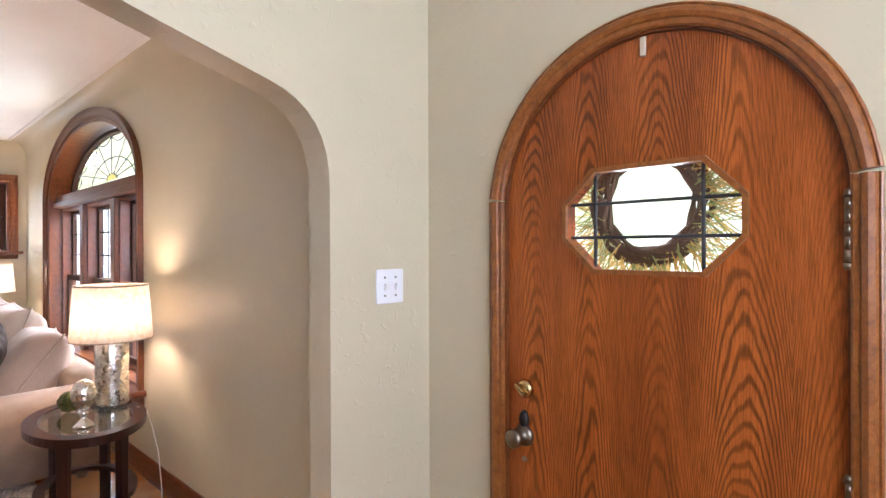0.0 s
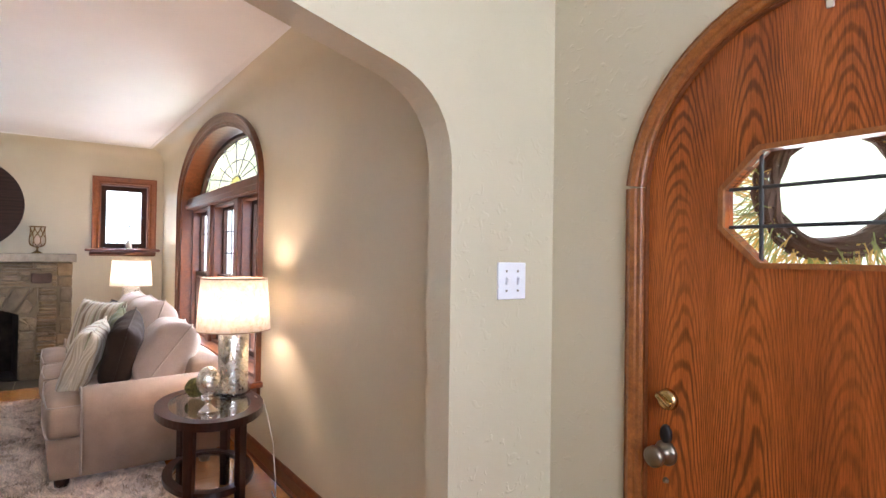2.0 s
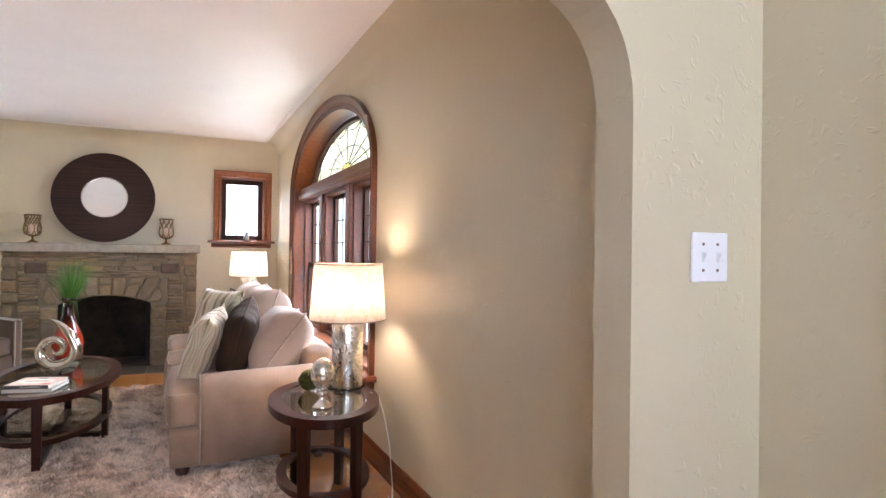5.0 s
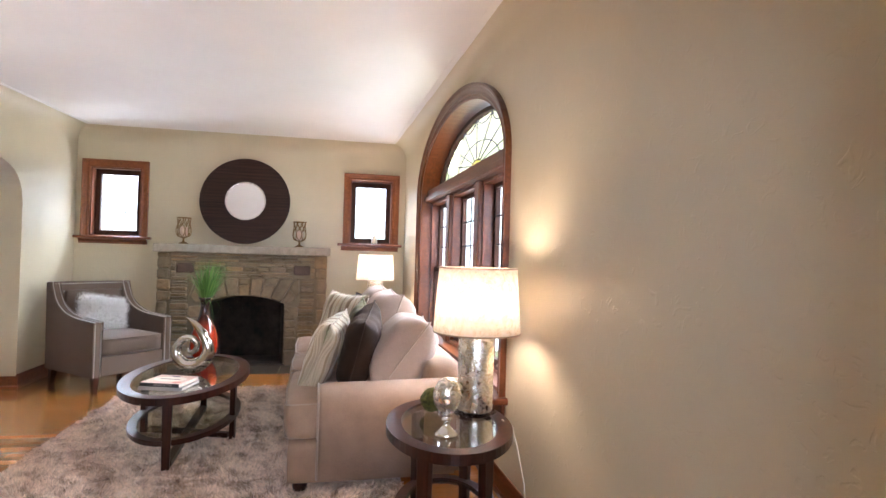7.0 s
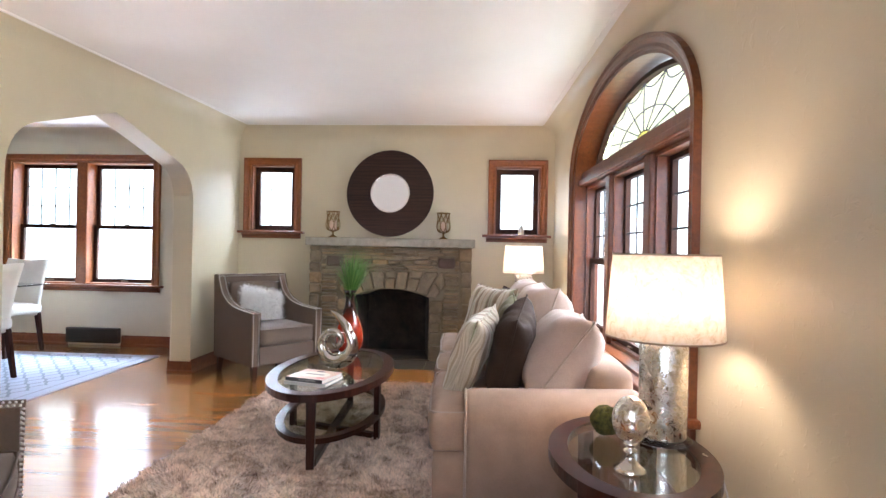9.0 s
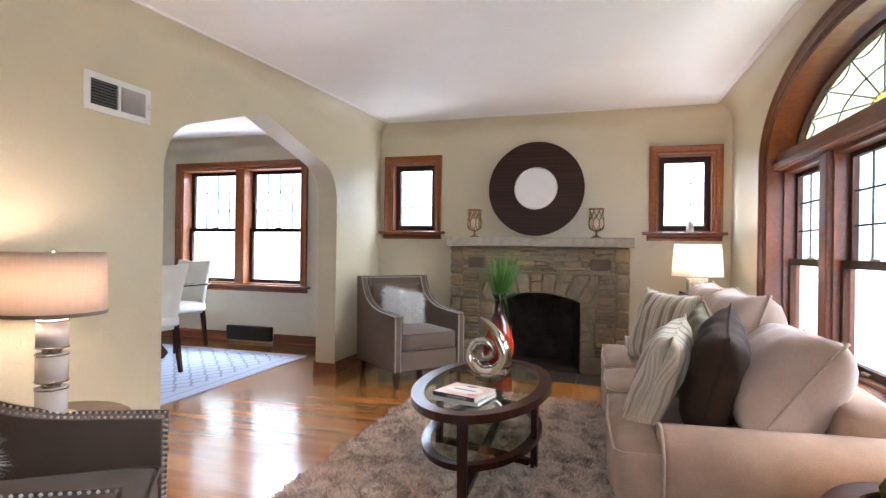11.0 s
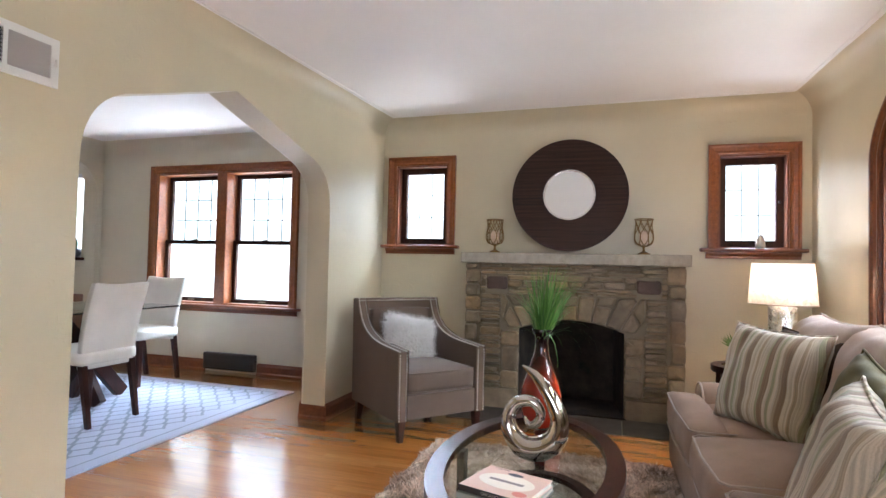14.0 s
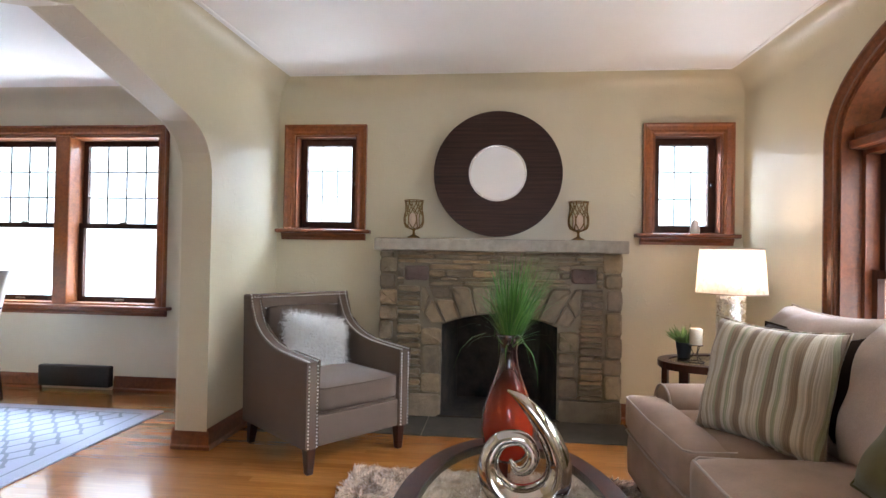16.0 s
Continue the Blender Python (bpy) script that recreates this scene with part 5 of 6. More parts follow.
def swirl():
    t = thing("sculpture", "polished chrome wave swirl sculpture on the coffee table", "sculpture", Matrix.Translation((-4.265, -0.275, TOPZ)) @ Matrix.Rotation(radians(86), 4, "Z"))
    # from the tip of the curl, round the fat bowl, and up into the horn: x, z, radius
    key = [(-0.024, 0.021, 0.004), (-0.005, -0.008, 0.012), (0.024, 0.0, 0.016), (0.039, 0.037, 0.018), (0.018, 0.073, 0.02), (-0.018, 0.081, 0.022),
           (-0.06, 0.063, 0.024), (-0.084, 0.01, 0.028), (-0.071, -0.047, 0.036), (-0.024, -0.09, 0.045), (0.039, -0.09, 0.047), (0.092, -0.052, 0.042),
           (0.108, 0.01, 0.035), (0.092, 0.068, 0.031), (0.055, 0.131, 0.025), (0.008, 0.184, 0.016), (-0.034, 0.21, 0.003)]
    pts = []
    for a in range(len(key) - 1):
        p0, p1, p2, p3 = (Vector(key[max(0, min(len(key) - 1, a + k))]) for k in (-1, 0, 1, 2))
        for i in range(5):
            t_ = i / 5
            pts.append(tuple(0.5 * (2 * p1 + (p2 - p0) * t_ + (2 * p0 - 5 * p1 + 4 * p2 - p3) * t_ ** 2 + (3 * p1 - p0 - 3 * p2 + p3) * t_ ** 3)))
    pts.append(key[-1])
    pts = [(x, z, max(0.002, r)) for x, z, r in pts]
    bm = bmesh.new()
    add_tube(bm, [(x, 0, z) for x, z, _ in pts], [r for _, _, r in pts], 16)
    for v in bm.verts:
        v.co.y *= 1.15
    lo = min(v.co.z for v in bm.verts)
    bmesh.ops.translate(bm, vec=(0, 0, -lo), verts=bm.verts)
    part("body", bm, Mat("dark_chrome", (0.60, 0.57, 0.52), 0.05, 1.0).m, t, smooth=True)


swirl()


def text_mesh(body, size, m, mat, parent, name="lettering"):
    cu = bpy.data.curves.new(name, "FONT")
    cu.body, cu.size, cu.align_x, cu.align_y = body, size, "CENTER", "CENTER"
    tmp = bpy.data.objects.new(name, cu)
    scene.collection.objects.link(tmp)
    me = bpy.data.meshes.new_from_object(tmp.evaluated_get(bpy.context.evaluated_depsgraph_get()))
    bpy.data.objects.remove(tmp)
    me.transform(m)
    me.materials.append(mat)
    ob = new(name, me)
    ob.parent = parent
    return ob


def books():
    INK = Mat("dark_ink", (0.03, 0.03, 0.05), 0.5).m
    PAPER = Mat("page_edges", (0.70, 0.66, 0.58), 0.8).m
    z = TOPZ
    for i, (w, d, h, col, rot, lab) in enumerate(((0.245, 0.215, 0.018, (0.24, 0.26, 0.22), -12, "grey-green softcover book lying on the coffee table"),
                                                 (0.23, 0.205, 0.020, (0.62, 0.42, 0.33), -17, "salmon design book lying on the stack of books"))):
        t = thing("book", lab, "book", Matrix.Translation((-3.93, -0.30, z)) @ Matrix.Rotation(radians(90 + rot), 4, "Z"), "stacked books")
        part("pages", span((-w / 2 + 0.004, -d / 2 + 0.004, 0.002), (w / 2 - 0.004, d / 2 - 0.004, h - 0.002)), PAPER, t, "cream page edges")
        cov = Mat("book_cover", col, 0.35).m
        cv = part("cover", span((-w / 2, -d / 2, h - 0.002), (w / 2, d / 2, h), 0.0008), cov, t)
        part("back_cover", span((-w / 2, -d / 2, 0.0), (w / 2, d / 2, 0.002), 0.0008), cov, t)
        part("spine", span((-w / 2, -d / 2 - 0.002, 0.0), (w / 2, -d / 2, h), 0.0008), Mat("book_spine", (0.05, 0.05, 0.05) if i else (0.5, 0.5, 0.46), 0.4).m, t, "dark spine" if i else "pale spine")
        if i:
            up = Matrix.Translation((0, 0, h + 0.0006))
            PIC = Mat("cover_picture", (0.72, 0.66, 0.55), 0.35).m
            part("picture", oval_plate(0.095, 0.058, h + 0.0002, h + 0.0006), PIC, cv, "pale printed picture")
            part("picture_bar", span((-0.06, -0.008, h + 0.0006), (0.06, 0.008, h + 0.001)), Mat("print_grey", (0.16, 0.13, 0.12), 0.4).m, cv)
            part("emblem", oval_plate(0.028, 0.012, h + 0.0006, h + 0.001, 24), INK, cv, "dark oval print", m=Matrix.Translation((0.0, 0.066, 0)))
            part("sticker", oval_plate(0.024, 0.017, h + 0.0006, h + 0.001, 24), Mat("coral_print", (0.55, 0.16, 0.12), 0.4).m, cv, "coral oval print", m=Matrix.Translation((0.078, -0.066, 0)))
            text_mesh("DESIGN", 0.016, Matrix.Translation((-0.06, 0.088, h + 0.001)), INK, cv)
            text_mesh("ORGANIZATION", 0.014, Matrix.Translation((0.02, -d / 2 - 0.0024, h / 2)) @ Matrix.Rotation(radians(90), 4, "X"), PAPER, cv)
        z += h + 0.0005


books()


def succulent():
    t = thing("potted_plant", "small spiky green plant in a dark pot on the end table", "plant", Matrix.Translation((-6.17, 0.79, 0.558)))
    part("pot", lathe([(0, 0), (0.034, 0), (0.046, 0.085), (0.048, 0.09), (0.044, 0.09), (0.042, 0.078), (0, 0.078)], 28), Mat("dark_zinc", (0.045, 0.05, 0.055), 0.5).m, t, "dark grey pot", True)
    rng = random.Random(9)
    bm = bmesh.new()
    for i in range(80):
        a, el = rng.random() * 6.283, rng.uniform(0.5, 1.5)
        L = rng.uniform(0.07, 0.125)
        d = Vector((math.cos(a) * math.cos(el), math.sin(a) * math.cos(el), math.sin(el)))
        p = Vector((0.02 * math.cos(a), 0.02 * math.sin(a), 0.08))
        add_tube(bm, [p, p + d * L * 0.5 + Vector((0, 0, 0.004)), p + d * L], [0.005, 0.0055, 0.0006], 5)
    part("leaves", bm, Mat("spiky_leaf", (0.11, 0.19, 0.045), 0.5).m, t, "pointed green leaves")


succulent()


def candle_stand():
    t = thing("candle_stand", "dark wire stand with a cream pillar candle on the end table", "candle", Matrix.Translation((-6.0, 0.80, 0.558)))
    bm = bmesh.new()
    add_tube(bm, [(0.045 * math.cos(a), 0.045 * math.sin(a), 0.004) for a in (6.283 * i / 20 for i in range(21))], 0.0035, 6)
    add_tube(bm, [(0.036 * math.cos(a), 0.036 * math.sin(a), 0.10) for a in (6.283 * i / 20 for i in range(21))], 0.003, 6)
    for k in range(3):
        a = 6.283 * k / 3
        add_tube(bm, [(0.045 * math.cos(a), 0.045 * math.sin(a), 0.004), (0.012 * math.cos(a), 0.012 * math.sin(a), 0.05), (0.036 * math.cos(a), 0.036 * math.sin(a), 0.10)], 0.003, 6)
    part("stand", bm, BLACK, t, "dark twisted wire", True)
    part("candle", lathe([(0, 0.10), (0.034, 0.10), (0.034, 0.19), (0.03, 0.194), (0, 0.19)], 24), Mat("cream_wax", (0.75, 0.68, 0.55), 0.5).m, t, "cream pillar candle", True)


candle_stand()

# ---- mirror, candle holders, mantel ----
def mirror():
    t = thing("wall_mirror", "round mirror in a wide dark wooden disc above the mantel", "mirror")
    m = WEST @ Matrix.Translation((-0.342, 1.735, 0.05)) @ Matrix.Rotation(radians(-6), 4, "X")
    n = 72
    R, r = 0.457, 0.207
    zeb = Mat("dark_zebrano", (0.03, 0.013, 0.009), 0.55)
    zeb.set("Specular IOR Level", 0.25)
    s = zeb.noise(zeb.pos((2, 2, 120)), 1.0, 4, 0.7)
    zeb.color(zeb.ramp(s, [(0.35, (0.014, 0.006, 0.004)), (0.65, (0.050, 0.022, 0.014))])).bump(s, 0.15, 0.002)
    o = [(R * math.cos(2 * math.pi * i / n), R * math.sin(2 * math.pi * i / n)) for i in range(n)]
    i_ = [(r * math.cos(2 * math.pi * i / n), r * math.sin(2 * math.pi * i / n)) for i in range(n)]
    part("frame", plate(o, [i_], 0.012, 0.042), zeb.m, t, "dark zebra-grained wood", m=m)
    part("bevel", lathe([(r + 0.001, 0.034), (r - 0.012, 0.037), (r - 0.014, 0.033), (r + 0.001, 0.028)], n), CHROME, t, "bevelled mirror edge", True, m)
    part("mirror_glass", lathe([(0, 0.034), (r, 0.034), (r, 0.028), (0, 0.028)], n), Mat("silvered_glass", (0.93, 0.94, 0.93), 0.02, 1.0).m, t, "silvered glass", m=m)
    part("hanger", lathe([(0, 0), (0.2, 0), (0.2, 0.0125), (0, 0.0125)], 24), BLACK, t, m=m)


mirror()
BRONZE = Mat("antique_gold", (0.24, 0.145, 0.055), 0.4, 1.0).m


def hurricane(y):
    t = thing("candle_holder", "antique gold wire goblet candle holder on the mantel", "candle holder", Matrix.Translation((-6.635, y, 1.2665)), "mantel candle holders")
    part("foot", lathe([(0, 0), (0.045, 0), (0.046, 0.006), (0.03, 0.014), (0.010, 0.026), (0.008, 0.05), (0.014, 0.06), (0, 0.062)], 28), BRONZE, t, "turned metal foot", True)
    prof = [(0.02, 0.062), (0.056, 0.075), (0.073, 0.11), (0.072, 0.15), (0.060, 0.20), (0.060, 0.23), (0.068, 0.268)]

    def rad(z):
        for (r0, z0), (r1, z1) in zip(prof, prof[1:]):
            if z0 <= z <= z1:
                return r0 + (r1 - r0) * (z - z0) / (z1 - z0)
        return prof[-1][0]

    bm = bmesh.new()
    for z in (0.064, 0.268):
        add_tube(bm, [(rad(z) * math.cos(a), rad(z) * math.sin(a), z) for a in (6.283 * i / 24 for i in range(25))], 0.0042, 6)
    for k in range(8):
        for s in (-1, 1):
            pts = []
            for i in range(13):
                z = 0.064 + 0.204 * i / 12
                a = 6.283 * k / 8 + s * 0.42 * math.sin(i / 12 * math.pi * 1.5)
                pts.append((rad(z) * math.cos(a), rad(z) * math.sin(a), z))
            add_tube(bm, pts, 0.0036, 5)
    tagged(part("cage", bm, BRONZE, t, "woven gold wire bowl", True), kind="stuff")
    part("candle", lathe([(0, 0.075), (0.036, 0.075), (0.036, 0.17), (0.03, 0.176), (0, 0.172)], 24), Mat("peach_wax", (0.72, 0.55, 0.42), 0.5).m, t, "peach pillar candle", True)
    return t


hurricane(-0.935)
hurricane(0.225)
tagged(link_mesh("night_light", lathe([(0, 0), (0.03, 0), (0.033, 0.02), (0.03, 0.05), (0.022, 0.085), (0.008, 0.10), (0, 0.102)], 20, (-6.70, 1.03, 1.3255)), Mat("frosted_white", (0.75, 0.73, 0.68), 0.35).m, None, "", True),
       "small white frosted ornament on the window sill", "ornament")


# ---- fireplace ----
def stone_mat(name, c, keep=0.25):
    m = Mat(name, c, 0.5)
    p = m.pos((1, 1, 1), shift=9.0)
    n = m.noise(p, 9, 5, 0.65)
    f = m.noise(p, 70, 4, 0.7)
    info = m.t.nodes.new("ShaderNodeObjectInfo")
    tint = m.ramp(info.outputs["Random"], [(0.0, (0.145, 0.108, 0.066)), (0.3, (0.215, 0.162, 0.096)), (0.6, (0.25, 0.187, 0.108)), (0.8, (0.36, 0.235, 0.115)), (0.9, (0.225, 0.185, 0.135)), (1.0, (0.42, 0.315, 0.18))])
    col = m.mix(tint, c, keep)
    col = m.mix(col, m.ramp(n, [(0.3, 0.55), (0.7, 1.15)]), 0.8, "MULTIPLY")
    m.color(col)
    m.bump(m.mix(n, f, 0.35), 1.0, 0.018)
    return m.m


STONE = stone_mat("ledge_stone", (0.22, 0.167, 0.100), 0.15)
MORTAR = plaster("mortar", (0.19, 0.152, 0.098), 0.15, 0.8)
LIME = Mat("limestone", (0.40, 0.375, 0.33), 0.7)
_n = LIME.noise(LIME.pos(), 18, 5, 0.6)
LIME.color(LIME.ramp(_n, [(0.3, (0.26, 0.228, 0.178)), (0.7, (0.37, 0.325, 0.255))])).bump(_n, 0.25, 0.004)
SOOT = Mat("sooty_firebrick", (0.05, 0.04, 0.032), 0.9)
_n = SOOT.noise(SOOT.pos(), 6, 5, 0.6)
SOOT.color(SOOT.ramp(_n, [(0.35, (0.006, 0.005, 0.004)), (0.70, (0.058, 0.040, 0.026))])).bump(SOOT.noise(SOOT.pos(), 30, 3), 0.4, 0.01)
REDSTONE = stone_mat("red_slate", (0.095, 0.055, 0.040), 1.0)
FACE = 0.115     # depth of the stone face from the wall


def stone(bm_pts, depth, parent, seed, mat=None):
    """One stone from its outline in (u, v): front face pulled in and roughened."""
    rng = random.Random(seed)
    bm = bmesh.new()
    cu, cv = sum(p[0] for p in bm_pts) / len(bm_pts), sum(p[1] for p in bm_pts) / len(bm_pts)
    base = [bm.verts.new((u, v, FACE - 0.02)) for u, v in bm_pts]
    mid = [bm.verts.new((u, v, FACE + depth * 0.55)) for u, v in bm_pts]
    front = []
    for u, v in bm_pts:
        d = Vector((cu - u, cv - v))
        k = min(0.012, d.length * 0.3)
        d = d.normalized() * k if d.length > 0 else d
        front.append(bm.verts.new((u + d.x, v + d.y, FACE + depth * rng.uniform(0.8, 1.25))))
    c = bm.verts.new((cu + rng.uniform(-.01, .01), cv, sum(w.co.z for w in front) / len(front) + rng.uniform(-0.002, 0.003)))
    n = len(bm_pts)
    for a, b in ((base, mid), (mid, front)):
        for i in range(n):
            bm.faces.new((a[i], a[(i + 1) % n], b[(i + 1) % n], b[i]))
    for i in range(n):
        bm.faces.new((front[i], front[(i + 1) % n], c))
    bm.faces.new(base[::-1])
    return part("stone", bm, mat or STONE, parent, m=WEST)


def jag(u0, v0, u1, v1, rng, j=0.006, n=1):
    """A rough four-sided outline with worn corners."""
    pts = []
    corners = [(u0, v0), (u1, v0), (u1, v1), (u0, v1)]
    for (a, b), (c, d) in zip(corners, corners[1:] + corners[:1]):
        L = math.hypot(c - a, d - b)
        k = 2 if L > 0.12 else 1
        ch = min(0.014, L * 0.2)
        ux, uy = (c - a) / L, (d - b) / L
        pts.append((a + ux * ch, b + uy * ch))
        if k == 2:
            t = rng.uniform(0.35, 0.65)
            pts.append((a + (c - a) * t + rng.uniform(-j, j) * abs(uy), b + (d - b) * t + rng.uniform(-j, j) * abs(ux)))
        pts.append((c - ux * ch, d - uy * ch))
    return pts


def fireplace():
    f = thing("fireplace", "fieldstone fireplace with a limestone mantel and a sooty arched opening", "fireplace")
    u0, u1, top = -1.165, 0.52, 1.178
    hole = FIRE_HOLE
    part("mortar_bed", plate([(u0, 0.0), (-0.72, 0.0), *FIRE, (0.09, 0.0), (u1, 0.0), (u1, top), (u0, top)], [], 0.002, FACE), MORTAR, f, "recessed grey mortar", m=WEST)
    mn = part("mantel", box((-0.3235, 1.2215, 0.0945), (1.76, 0.087, 0.185), 0.008), LIME.m, f, "long plain limestone mantel shelf", m=WEST)
    rng = random.Random(21)
    seed = [100]

    def put(pts, depth=0.02, mat=None):
        seed[0] += 1
        stone(pts, depth * rng.uniform(0.7, 1.3), f, seed[0], mat)

    G = 0.005
    # quoins at both outer edges
    for a, b in ((u0, u0 + 0.115), (u1 - 0.115, u1)):
        v = 0.165
        while v < top - 0.03:
            h = min(rng.uniform(0.10, 0.17), top - v)
            if top - v - h < 0.05:
                h = top - v
            w = rng.uniform(-0.02, 0.02)
            if a == u0:
                put(jag(a - 0.004, v + G, b + w - G, v + h - G, rng), 0.028)
            else:
                put(jag(a + w + G, v + G, b + 0.004, v + h - G, rng), 0.028)
            v += h
    # foot stones
    for a, b in ((u0 - 0.005, -0.725), (0.095, u1 + 0.005)):
        put(jag(a, 0.004, b, 0.160, rng), 0.03)
    # inner jamb stones beside the opening
    for s, a, b in ((1, -0.86, -0.722), (-1, 0.092, 0.225)):
        v = 0.168
        while v < 0.62:
            h = rng.choice((0.09, 0.14, 0.2))
            if 0.63 - v - h < 0.06:
                h = 0.63 - v
            put(jag(a + (rng.uniform(-0.015, 0.02) if s > 0 else 0), v + G, b + (rng.uniform(-0.02, 0.015) if s < 0 else 0), v + h - G, rng), 0.026)
            v += h
            if v > 0.625:
                break
    # arch stones
    cx, cz = -0.315, -0.42
    A = math.radians(37)
    na = 9
    angs = [math.pi / 2 + A - 2 * A * i / na for i in range(na + 1)]
    def low(a):
        # the curve of the opening
        t = (math.pi / 2 + A - a) / (2 * A)
        u = -0.80 + 0.97 * t
        s = min(1, max(0, (u + 0.72) / 0.81))
        v = (1 - s) ** 2 * 0.655 + 2 * s * (1 - s) * 0.82 + s * s * 0.655
        return u, v + 0.006
    def reach(p, q, a):
        # where a ray of the fan meets the edge of the panel round the arch
        dx, dy = math.cos(a), math.sin(a)
        k = (0.925 - q) / dy
        if dx < 0:
            k = min(k, (-0.868 - p) / dx)
        elif dx > 0:
            k = min(k, (0.238 - p) / dx)
        return p + dx * k, q + dy * k

    def along(p, q, t):
        return p[0] + (q[0] - p[0]) * t, p[1] + (q[1] - p[1]) * t

    for i in range(na):
        a, b = angs[i] - 0.007, angs[i + 1] + 0.007
        p0, p1 = low(a), low(b)
        e0, e1 = reach(*p0, a), reach(*p1, b)
        corner = []
        if e0[1] < 0.92 and e1[1] > 0.92:
            corner = [(-0.868, 0.925)]
        elif e1[1] < 0.92 and e0[1] > 0.92:
            corner = [(0.238, 0.925)]
        k = rng.uniform(0.55, 0.72)
        if i in (1, 4, 6, 8) or corner:
            m0, m1 = along(p0, e0, k), along(p1, e1, k + rng.uniform(-0.06, 0.06))
            n0, n1 = along(p0, e0, k + 0.05), along(p1, e1, k + 0.05)
            put([p0, p1, along(p1, m1, 0.93), along(m1, m0, 0.12), along(m1, m0, 0.85), along(p0, m0, 0.9)], 0.03)
            put([n0, n1, e1, *corner, e0], 0.024)
        else:
            put([p0, p1, along(p1, e1, 0.92), along(e1, e0, 0.15), along(e1, e0, 0.9), along(p0, e0, 0.93)], 0.03)

    # dark vent stones
    for a, b in ((-0.99, -0.82), (0.18, 0.35)):
        put(jag(a, 0.965, b, 1.068, rng), 0.012, REDSTONE)

    def ledges(a, b, v0, v1, skip=None):
        v = v0
        while v < v1 - 0.012:
            h = min(rng.choice((0.024, 0.03, 0.034, 0.042, 0.055)), v1 - v)
            if v1 - v - h < 0.018:
                h = v1 - v
            u = a
            while u < b - 0.01:
                w = rng.uniform(0.10, 0.34) if h < 0.05 else rng.uniform(0.09, 0.2)
                if b - u - w < 0.06:
                    w = b - u
                ok = not (skip and any(u < s1 and u + w > s0 and v < t1 and v + h > t0 for s0, s1, t0, t1 in skip))
                if ok:
                    put(jag(u + G, v + G * 0.7, u + w - G, v + h - G * 0.7, rng, 0.003), rng.uniform(0.018, 0.046))
                else:
                    for s0, s1, t0, t1 in skip:
                        if u < s1 and u + w > s0 and v < t1 and v + h > t0:
                            if s0 - u > 0.035:
                                put(jag(u + G, v + G * 0.7, s0 - G, v + h - G * 0.7, rng, 0.003), 0.02)
                            if u + w - s1 > 0.035:
                                put(jag(s1 + G, v + G * 0.7, u + w - G, v + h - G * 0.7, rng, 0.003), 0.02)
                u += w
            v += h

    vents = [(-0.99, -0.82, 0.965, 1.068), (0.18, 0.35, 0.965, 1.068)]
    L0, R1 = u0 + 0.12, u1 - 0.12
    # side panels of thin ledges beside the jamb stones
    ledges(L0, -0.865, 0.165, 0.66)
    ledges(0.23, R1, 0.165, 0.66)
    # shoulders and the band above the arch
    ledges(L0, -0.875, 0.66, 0.93)
    ledges(0.245, R1, 0.66, 0.93)
    ledges(L0, R1, 0.932, top, vents)
    # firebox
    fb = bmesh.new()
    ins = [(u, v) for u, v in hole]
    back = -0.42
    for (a, b), (c, d) in zip(ins, ins[1:]):
        k0, k1 = 0.80, 0.80
        m0 = -0.315
        q = [fb.verts.new((a, b, FACE - 0.01)), fb.verts.new((c, d, FACE - 0.01)), fb.verts.new((m0 + (c - m0) * k1, d * 0.98, back)), fb.verts.new((m0 + (a - m0) * k0, b * 0.98, back))]
        fb.faces.new(q)
    bmesh.ops.remove_doubles(fb, verts=fb.verts[:], dist=1e-4)
    r = [v for v in fb.verts if abs(v.co.z - back) < 1e-4]
    fb.faces.new(sorted(r, key=lambda v: math.atan2(v.co.y - 0.3, v.co.x + 0.315)))
    res = bmesh.ops.solidify(fb, geom=fb.faces[:], thickness=-0.06)
    part("firebox", fb, SOOT.m, f, "sooty firebrick lining", m=WEST)
    part("firebox_floor", span((-0.76, -0.02, back - 0.06), (0.13, 0.018, FACE + 0.02)), SOOT.m, f, m=WEST)


fireplace()
SLATE = Mat("hearth_slate", (0.06, 0.05, 0.035), 0.72)
_n = SLATE.noise(SLATE.pos((1, 1, 1), shift=5.0), 7, 5, 0.6)
SLATE.color(SLATE.ramp(_n, [(0.3, (0.030, 0.025, 0.017)), (0.7, (0.072, 0.057, 0.038))])).bump(_n, 0.3, 0.006)
hearth = thing("hearth", "flush grey-green slate hearth in front of the fireplace", "hearth", kind="structure")
uu = -1.20
for w in (0.40, 0.42, 0.46, 0.47):
    part("tile", span((-6.62, uu + 0.003, -0.019), (-6.20, uu + w - 0.003, 0.006), 0.003), SLATE.m, hearth)
    uu += w
part("grout", span((-6.62, -1.2, -0.019), (-6.2, 0.55, 0.0015)), MORTAR, hearth)


# ---- dining room ----
_c = Mat("white_leather", (0.78, 0.74, 0.66), 0.42)
_n = _c.noise(_c.pos(), 5, 3)
_c.color(_c.ramp(_n, [(0.3, (0.74, 0.70, 0.62)), (0.7, (0.81, 0.77, 0.69))])).bump(_c.noise(_c.pos(), 160, 3), 0.06, 0.002)
CHAIRWHITE = _c.m


